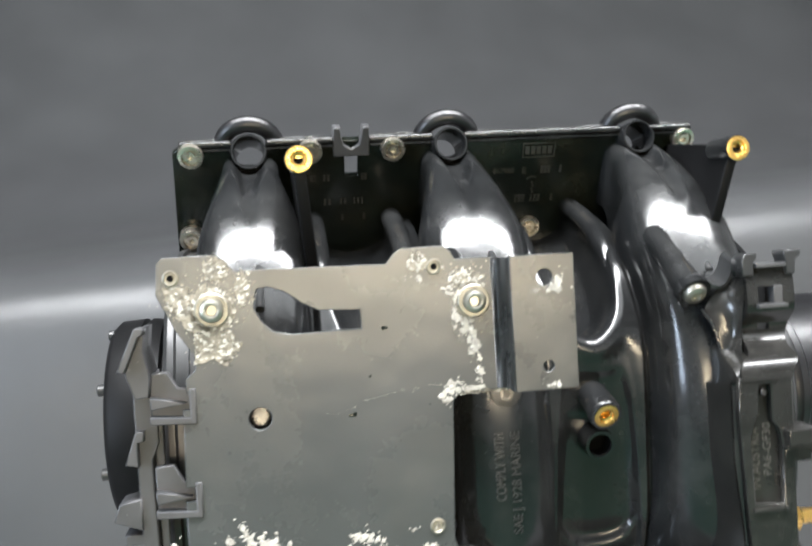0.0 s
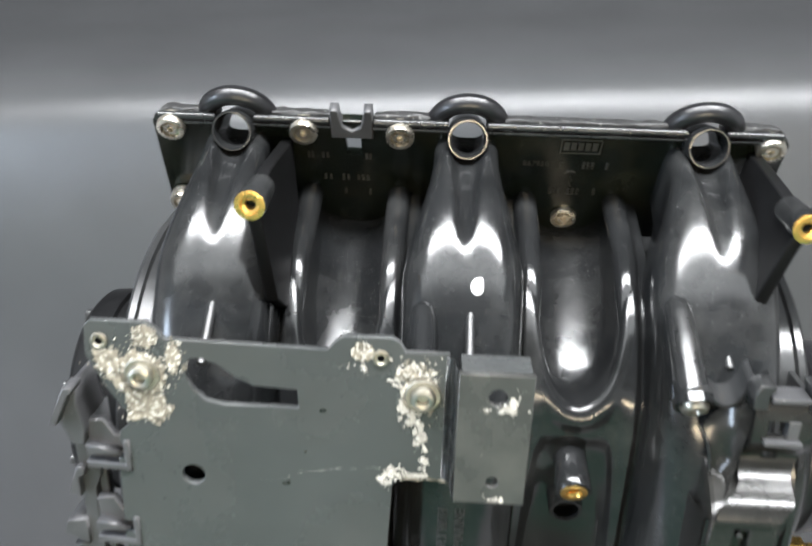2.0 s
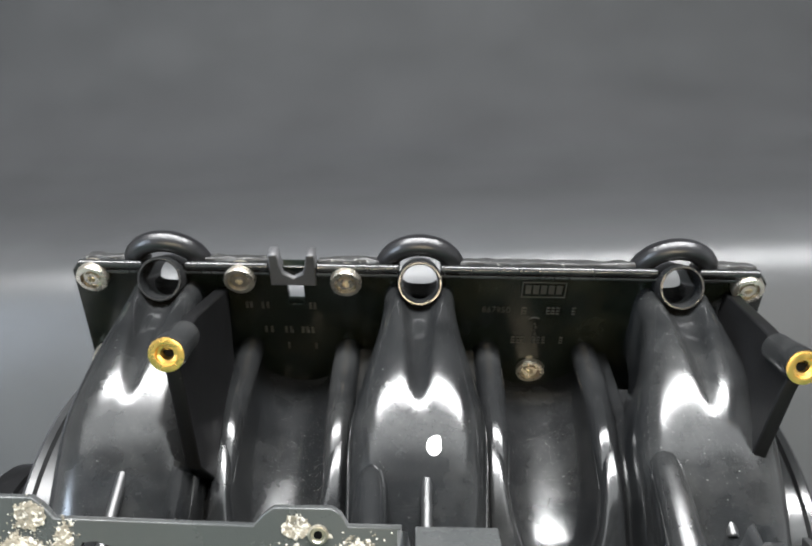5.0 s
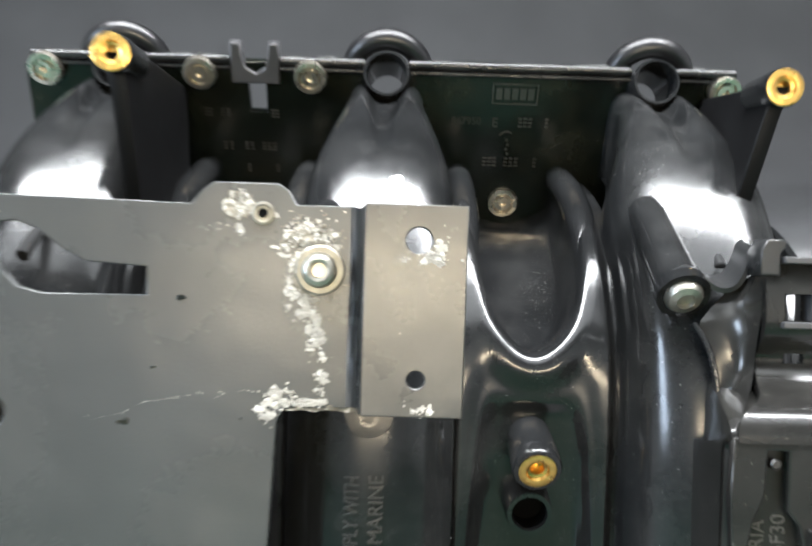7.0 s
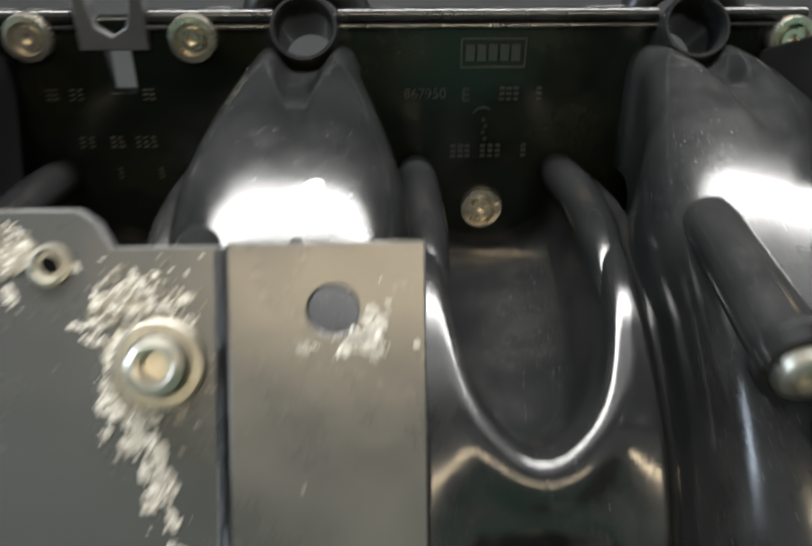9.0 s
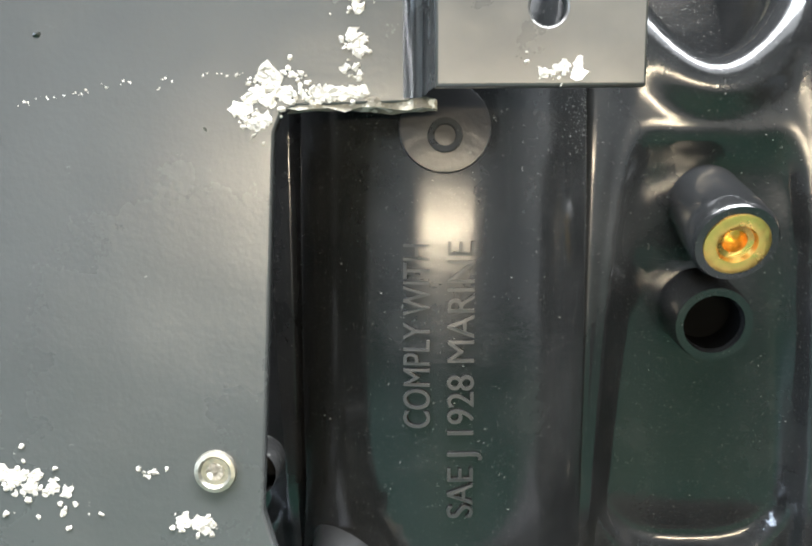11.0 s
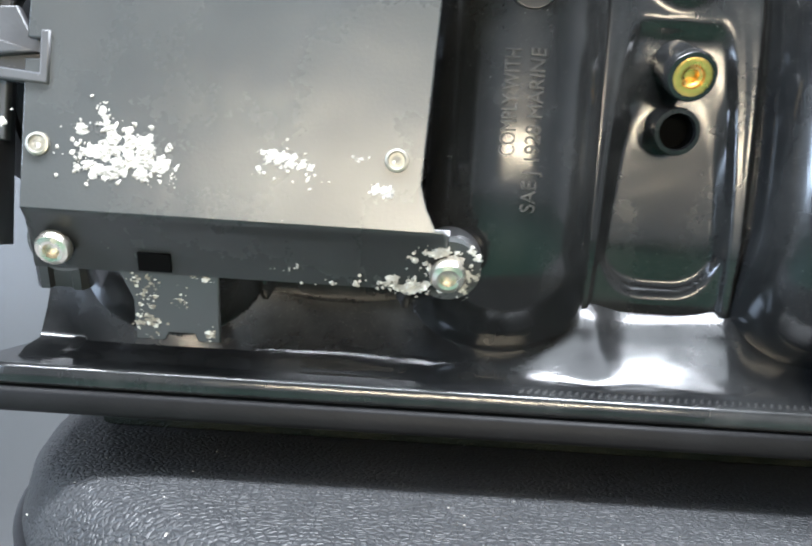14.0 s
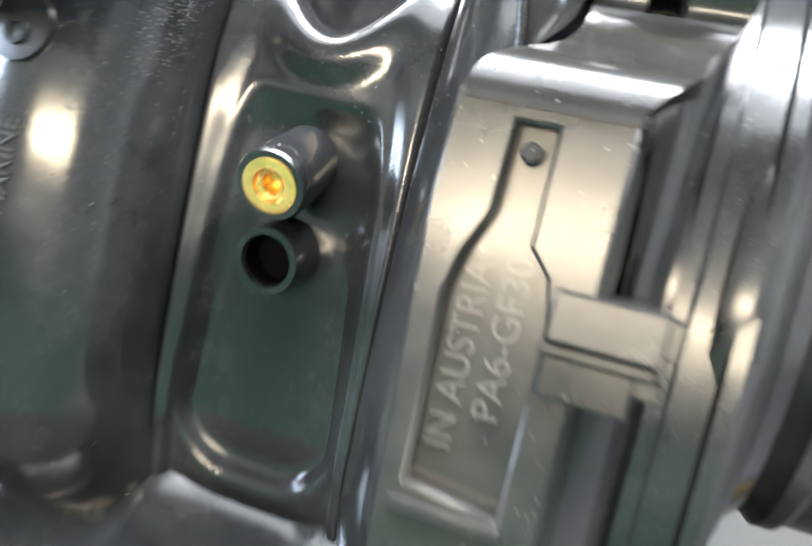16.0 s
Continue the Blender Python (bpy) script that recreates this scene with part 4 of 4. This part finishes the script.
pp("lug", lathe([(0, 0.0), (0, 0.0105), (0.003, 0.0105), (0.003, 0)], (-0.0160, 0.0108, 0.0768), (0, -0.88, -0.47), 32), M_PLATE)
pp("lug", lathe([(0, 0.0), (0, 0.0100), (0.003, 0.0100), (0.003, 0)], (-0.1375, 0.0104, 0.0776), (0, -0.88, -0.47), 32), M_PLATE)
# dark plate laid on the edge as the slot's shade
pp("edge_slot_shade", flat([(-0.005, -0.003), (0.005, -0.003), (0.005, 0.003), (-0.005, 0.003)], [], 0.0012, Matrix.Translation((-0.108, 0.0088, 0.0722)) @ pose(0, 0, 0, 116.6, 0, 0), 0.0001), M_HOLE_SHADE, smooth=False)
tab = [(-0.1205, 0.000), (-0.089, 0.000), (-0.0895, -0.0265), (-0.096, -0.0265), (-0.097, -0.0235), (-0.106, -0.0235), (-0.1075, -0.0265), (-0.1165, -0.0265), (-0.116, -0.012)]
pp("lower_tab", flat(tab, [], 0.0025, Matrix.Translation((0, 0.0125, 0.071)) @ pose(0, 0, 0, 114, 0, 0), 0.0005), M_PLATE, smooth=False)
# stepped bracket on the right, standing off the plate
step_m = Matrix.Translation((0, -0.0135, 0)) @ UPRIGHT
brk = pp("step_bracket", flat([(0.0035, 0.1705), (0.0325, 0.1705), (0.0328, 0.2315), (0.0035, 0.2315)], [circle(0.0190, 0.1810, 0.0030, 20), circle(0.0190, 0.2215, 0.0042, 24)], 0.003, step_m, 0.0004), M_BARE, label="worn grey metal stepped bracket", smooth=False)
st = spline([(-0.002, 0.0), (0.0005, -0.0012), (0.0016, -0.004), (0.0022, -0.0095), (0.0032, -0.0135), (0.0055, -0.015)])


def step_at(u, v):
    x, y = st(v)
    return Vector((x, y, 0.1702 + 0.0612 * u))


b = grid_mesh(step_at, 4, 14)
bmesh.ops.solidify(b, geom=b.faces[:], thickness=0.0022)
pp("bracket_step", b, M_PLATE, brk, angle=60)
pp("bracket_top", box(0.004, 0.0325, -0.012, 0.003, 0.2285, 0.2313, 0.0006), M_PLATE, brk)


def plate_bolt(at, axis, r, material, name="bolt"):
    b = lathe([(0.0012, r * 0.5), (0.0012, r * 0.96), (0.003, r * 0.98), (0.0044, r * 0.86), (0.0050, r * 0.62), (0.0047, r * 0.46), (0.0022, r * 0.40), (0.0022, 0)], at, axis, 36)
    ob = pp(name, b, material)
    if material is M_STEEL:
        pp("washer", lathe([(0, r * 1.40), (0.0009, r * 1.38), (0.0013, r * 1.28), (0.0013, r * 0.9)], at, axis, 36), M_AGED, ob, "dull flat washer")
    return ob


plate_bolt((-0.130, 0.0, 0.216), (0, -1, 0), 0.0056, M_STEEL)
plate_bolt((-0.011, 0.0, 0.212), (0, -1, 0), 0.0056, M_STEEL)
plate_bolt((-0.0160, 0.0072, 0.0752), (0, -0.86, -0.5), 0.0058, M_ZINC)
plate_bolt((-0.1380, 0.0070, 0.0762), (0, -0.86, -0.5), 0.0058, M_ZINC)
for x, z in ((-0.147, 0.231), (-0.029, 0.229), (-0.034, 0.108), (-0.142, 0.106)):
    b = lathe([(0, 0.0037), (0.0008, 0.0035), (0.0010, 0.0028), (0.0004, 0.0024), (0.0004, 0)], (x, 0.0, z), (0, -1, 0), 24)
    sc_ = pp("rivet_nut", b, M_AGED, None, "dull brass-coloured rivet nut")
    # upper discs blackened as hole shade, lower ones filled with corrosion
    pp("hole_disc", lathe([(0, 0.0015), (0.0006, 0.0015), (0.0006, 0)], (x, 0.0, z), (0, -1, 0), 20), M_HOLE_SHADE if z > 0.15 else M_STAIN, sc_, smooth=False)

pp("spacer_post", lathe([(0, 0.0042), (0.009, 0.0042), (0.0095, 0.0030), (0.0095, 0)], (-0.0285, 0.003, 0.1065), (0, 1, 0), 24), M_ROUGH)
for x in (-0.0130, -0.1375):
    pp("lug_post", lathe([(0, 0.0072), (0.002, 0.0080), (0.030, 0.0088)], (x, 0.0125, 0.0785), (0, 0.93, 0.36), 28), M_SATIN)
# ragged crust along the underside of the notch and the bracket
b = box(-0.0215, 0.0035, 0.0002, 0.0046, 0.1686, 0.1702, 0)
bmesh.ops.subdivide_edges(b, edges=b.edges[:], cuts=9, use_grid_fill=True)
for v in b.verts:
    v.co += Vector((0, 0.0011 * noise.noise(v.co * 420), 0.0008 * noise.noise(v.co * 380 + Vector((3, 1, 2)))))
pp("edge_crust", b, M_STAIN, None, "tan corroded crust along the cut edge")

# flaking white corrosion: small raised crusts gathered in patches


def crust(patches, seed, y=0.0, z0=0.0, lean=0.0, least=-0.10):
    """Crusts on the plane y, which falls back by lean below the height z0."""
    r = random.Random(seed)
    verts, faces = [], []

    def flake(x, z, s, high, k, squash):
        if noise.noise(Vector((x * 260 + seed, 3.1, z * 260))) + 0.5 * noise.noise(Vector((x * 640, seed, z * 640))) < least:
            return
        yy = y + (z0 - z) * lean
        a0, rot, i0 = r.uniform(0, 6), r.uniform(0, 3.14), len(verts)
        verts.append((x, yy - high, z))
        for j in range(k):
            a = a0 + 2 * math.pi * j / k
            q = s * r.uniform(0.55, 1.3)
            dx, dz = q * math.cos(a), q * squash * math.sin(a)
            verts.append((x + dx * math.cos(rot) - dz * math.sin(rot), yy - high * r.uniform(0.2, 0.8), z + dx * math.sin(rot) + dz * math.cos(rot)))
        for j in range(k):
            verts.append((verts[i0 + 1 + j][0], yy + 0.0006, verts[i0 + 1 + j][2]))
        for j in range(k):
            jj = (j + 1) % k
            faces.append((i0, i0 + 1 + j, i0 + 1 + jj))
            faces.append((i0 + 1 + j, i0 + 1 + k + j, i0 + 1 + k + jj, i0 + 1 + jj))

    for cx, cz, sx, sz, n, size in patches:
        for _ in range(int(n * 0.40)):          # thin wide scabs below
            flake(r.gauss(cx, sx * 0.62), r.gauss(cz, sz * 0.62), size * r.uniform(0.9, 1.7), r.uniform(0.00010, 0.00022), r.randint(8, 12), r.uniform(0.5, 1.0))
        for _ in range(int(n * 2.0)):           # small crumbs on top
            s_ = size * r.uniform(0.18, 0.72)
            flake(r.gauss(cx, sx * 0.8), r.gauss(cz, sz * 0.8), s_, s_ * r.uniform(0.3, 0.7), r.randint(5, 8), r.uniform(0.5, 1.0))
    me = bpy.data.meshes.new("crust")
    me.from_pydata(verts, [], faces)
    return me


def stuff(name, me, material, label):
    ob = pp(name, me, material, None, label, smooth=False)
    ob["kind"] = "stuff"
    return ob


stuff("corrosion", crust([
    (-0.0360, 0.2315, 0.0028, 0.0024, 60, 0.0012), (-0.038, 0.2240, 0.005, 0.0015, 14, 0.0007),
    (-0.0165, 0.2210, 0.0055, 0.0035, 150, 0.0011), (-0.0170, 0.2040, 0.0030, 0.0040, 110, 0.0011), (-0.0115, 0.1930, 0.0018, 0.0055, 90, 0.0010), (-0.0095, 0.1800, 0.0012, 0.0045, 60, 0.0009),
    (-0.0220, 0.1730, 0.0030, 0.0018, 70, 0.0010), (-0.0255, 0.1690, 0.0022, 0.0022, 40, 0.0010), (-0.012, 0.1712, 0.006, 0.0006, 60, 0.0008),
    (-0.119, 0.1055, 0.0080, 0.0050, 190, 0.0013), (-0.110, 0.1040, 0.0045, 0.0035, 120, 0.0013), (-0.124, 0.0995, 0.0050, 0.0022, 60, 0.0011), (-0.123, 0.1150, 0.0020, 0.0030, 22, 0.0009),
    (-0.0700, 0.1060, 0.0035, 0.0030, 50, 0.0010), (-0.0620, 0.1030, 0.0040, 0.0030, 32, 0.0008), (-0.0380, 0.0985, 0.0040, 0.0010, 36, 0.0009), (-0.0460, 0.1080, 0.0020, 0.0015, 6, 0.0007),
    (-0.1000, 0.099, 0.0040, 0.0020, 8, 0.0006), (-0.150, 0.113, 0.003, 0.0015, 10, 0.0010)], 3), M_CORR, "flaking white corrosion")
stuff("corrosion_crust", crust([
    (-0.1320, 0.2165, 0.0085, 0.0065, 312, 0.00093), (-0.1440, 0.2195, 0.0035, 0.0028, 117, 0.00087), (-0.1300, 0.2020, 0.0045, 0.0045, 195, 0.00087), (-0.1265, 0.1960, 0.0035, 0.0025, 78, 0.00074),
    (-0.1150, 0.2260, 0.0022, 0.0045, 91, 0.00074), (-0.1280, 0.2330, 0.0030, 0.0028, 117, 0.00074), (-0.0135, 0.2225, 0.0050, 0.0035, 117, 0.00087), (-0.0110, 0.2110, 0.0055, 0.0055, 156, 0.00074)], 4, least=-0.45), M_STAIN, "tan and white corroded crust")
ob = stuff("corrosion", crust([(0.0245, 0.2175, 0.0022, 0.0008, 18, 0.0009), (0.0215, 0.2155, 0.0042, 0.0009, 30, 0.0009), (0.0252, 0.2220, 0.0010, 0.0030, 22, 0.0009), (0.0150, 0.2148, 0.0018, 0.0010, 12, 0.0008),
                               (0.0200, 0.1725, 0.0035, 0.0012, 16, 0.0007)], 6, -0.0150), M_CORR, "flaking white corrosion")
stuff("corrosion", crust([(-0.0275, 0.0700, 0.0060, 0.0016, 120, 0.0010), (-0.0190, 0.0790, 0.0050, 0.0030, 110, 0.0010), (-0.0100, 0.0760, 0.0022, 0.0050, 80, 0.0009), (-0.0460, 0.0695, 0.010, 0.0008, 18, 0.0008), (-0.066, 0.0735, 0.004, 0.0012, 12, 0.0007)], 8, 0.0070, 0.0765, 0.5), M_CORR, "flaking white corrosion")
stuff("corrosion", crust([(-0.1130, 0.0640, 0.0035, 0.0030, 34, 0.0010), (-0.1120, 0.0530, 0.0030, 0.0040, 40, 0.0010), (-0.0920, 0.0490, 0.0012, 0.0012, 14, 0.0010), (-0.1010, 0.0590, 0.0020, 0.0040, 14, 0.0008), (-0.0930, 0.0685, 0.003, 0.001, 14, 0.0008)], 9, 0.0112, 0.071, 0.445), M_STAIN, "corroded crust on the lower tab")



def ragged(outline, seed, amount=0.0011):
    """Closed outline cut into short stretches and roughened."""
    r, res = random.Random(seed), []
    for (x0, z0), (x1, z1) in zip(outline, outline[1:] + outline[:1]):
        n = max(1, int(math.hypot(x1 - x0, z1 - z0) / 0.0009))
        res += [(x0 + (x1 - x0) * k / n + r.uniform(-amount, amount) * 0.6, z0 + (z1 - z0) * k / n + r.uniform(-amount, amount) * 0.6) for k in range(n)]
    return res


def blob(x, z, rx, rz, n=9):
    return [(x + rx * math.cos(2 * math.pi * k / n), z + rz * math.sin(2 * math.pi * k / n)) for k in range(n)]


SHEETS = [[(-0.1508, 0.2272), (-0.1396, 0.2270), (-0.1385, 0.2150), (-0.1300, 0.2062), (-0.1380, 0.2062), (-0.1420, 0.2085), (-0.1460, 0.2165), (-0.1500, 0.2230)],
          [(-0.1385, 0.2056), (-0.1215, 0.2056), (-0.1204, 0.1992), (-0.1252, 0.1900), (-0.1300, 0.1938), (-0.1362, 0.1930), (-0.1388, 0.1922)],
          blob(-0.1273, 0.2341, 0.0056, 0.0052), blob(-0.1166, 0.2240, 0.0030, 0.0070), blob(-0.1199, 0.1995, 0.0024, 0.0026), blob(-0.1300, 0.2160, 0.0102, 0.0102, 14),
          blob(-0.0365, 0.2315, 0.0050, 0.0040), blob(-0.0120, 0.2125, 0.0088, 0.0088, 14), blob(-0.0180, 0.2215, 0.0052, 0.0030)]
for i, shape in enumerate(SHEETS):
    ob = pp("corrosion_sheet", flat(ragged(shape, 40 + i), [], 0.0004, Matrix.Translation((0, -0.0001, 0)) @ UPRIGHT, 0.0), M_STAIN, None, "tan corroded crust over the paint", smooth=False)

# fine scratch and smears on the paint
scr_path = spline([(-0.085, 0.164), (-0.074, 0.1655), (-0.062, 0.170), (-0.050, 0.1725), (-0.036, 0.1735), (-0.026, 0.174)])
rs = random.Random(21)
pts = [scr_path(i / 42) for i in range(43)]
stuff("scratch", crust([(p[0] + rs.gauss(0, 0.0003), p[1] + rs.gauss(0, 0.0004), 0.0003, 0.0002, 1, 0.00035) for p in pts], 22), M_CORR, "fine pale scratch in the paint")
stuff("smear", crust([(-0.053, 0.2020, 0.0012, 0.0008, 4, 0.0016), (-0.062, 0.1830, 0.0008, 0.0010, 3, 0.0011), (-0.070, 0.1640, 0.0012, 0.0006, 3, 0.0012), (-0.034, 0.166, 0.0008, 0.0005, 2, 0.0008), (-0.055, 0.182, 0.0009, 0.0004, 2, 0.0008)], 23, 0.00008), M_FLANGE, "dark greasy smears on the paint")

# ---- connector rail along the plate's edge ----
rail = thing("connector_rail", "worn grey plastic edge rail with clips beside the plate", "bracket", (-0.165, 0.02, 0.10))
rail_inv = Matrix.Translation((0.165, -0.02, -0.10))


def rp(name, bm, material, parent=None, label=""):
    ob = part(name, bm, material, None, label)
    ob.parent = parent or rail
    if parent is None:
        ob.matrix_parent_inverse = rail_inv
    return ob


def rail_plate(name, outline, y0, y1, parent=None):
    return rp(name, flat(outline, [], y1 - y0, Matrix.Translation((0, (y0 + y1) / 2, 0)) @ UPRIGHT, 0.0006), M_DULL, parent)


bar = rail_plate("rail_bar", [(-0.1670, 0.185), (-0.1585, 0.188), (-0.1580, 0.158), (-0.1615, 0.150), (-0.1610, 0.112), (-0.1600, 0.075), (-0.1655, 0.075), (-0.1670, 0.107), (-0.1670, 0.150)], 0.006, 0.024)
rail_plate("rail_rib", [(-0.1590, 0.165), (-0.1565, 0.165), (-0.1565, 0.108), (-0.1590, 0.108)], 0.008, 0.012, bar)
rail_plate("rail_head", [(-0.1692, 0.1928), (-0.1622, 0.2092), (-0.1602, 0.2094), (-0.1612, 0.2000), (-0.1590, 0.1880), (-0.1600, 0.1800), (-0.1650, 0.1795)], -0.001, 0.022)
rail_plate("rail_head_lip", [(-0.1705, 0.1925), (-0.1628, 0.2098), (-0.1598, 0.2100), (-0.1602, 0.2078), (-0.1618, 0.2072), (-0.1685, 0.1922)], -0.006, 0.004)
for z in (0.1745, 0.1325):
    arm = rail_plate("rail_arm", [(-0.1590, z + 0.014), (-0.1520, z + 0.0145), (-0.1480, z + 0.0070), (-0.1405, z + 0.0062), (-0.1405, z - 0.0068), (-0.1590, z - 0.0050)], 0.0035, 0.0075)
    rail_plate("rail_arm_edge", [(-0.1590, z - 0.0045), (-0.1590, z - 0.0068), (-0.1400, z - 0.0080), (-0.1400, z + 0.0068), (-0.1416, z + 0.0068), (-0.1416, z - 0.0060)], -0.0010, 0.0050, arm)
    rail_plate("rail_tooth", [(-0.1585, z + 0.0040), (-0.1470, z + 0.0012), (-0.1585, z - 0.0004)], -0.0012, 0.0042, arm)
rail_plate("rail_peg", [(-0.1712, 0.1500), (-0.1664, 0.1635), (-0.1640, 0.1635), (-0.1640, 0.1600), (-0.1668, 0.1595), (-0.1668, 0.1490)], 0.002, 0.016)
rail_plate("rail_foot", [(-0.1782, 0.1245), (-0.1758, 0.1312), (-0.1672, 0.1328), (-0.1672, 0.1200)], 0.004, 0.020)
rail_plate("rail_foot", [(-0.1745, 0.1165), (-0.1672, 0.1165), (-0.1672, 0.1130), (-0.1740, 0.1130)], 0.006, 0.018)

# crumbs of dust lying on the seat
dust = bmesh.new()
r = random.Random(11)
for i in range(40):
    x, y = r.uniform(-0.16, 0.17), r.uniform(-0.06, 0.06)
    s = r.uniform(0.00012, 0.00034)
    bmesh.ops.create_icosphere(dust, subdivisions=1, radius=s, matrix=pose(x, y, s * 0.6 + 0.0003))
tagged(part("dust", dust, M_CORR), "pale dust specks lying on the leather seat", "dust", kind="stuff")
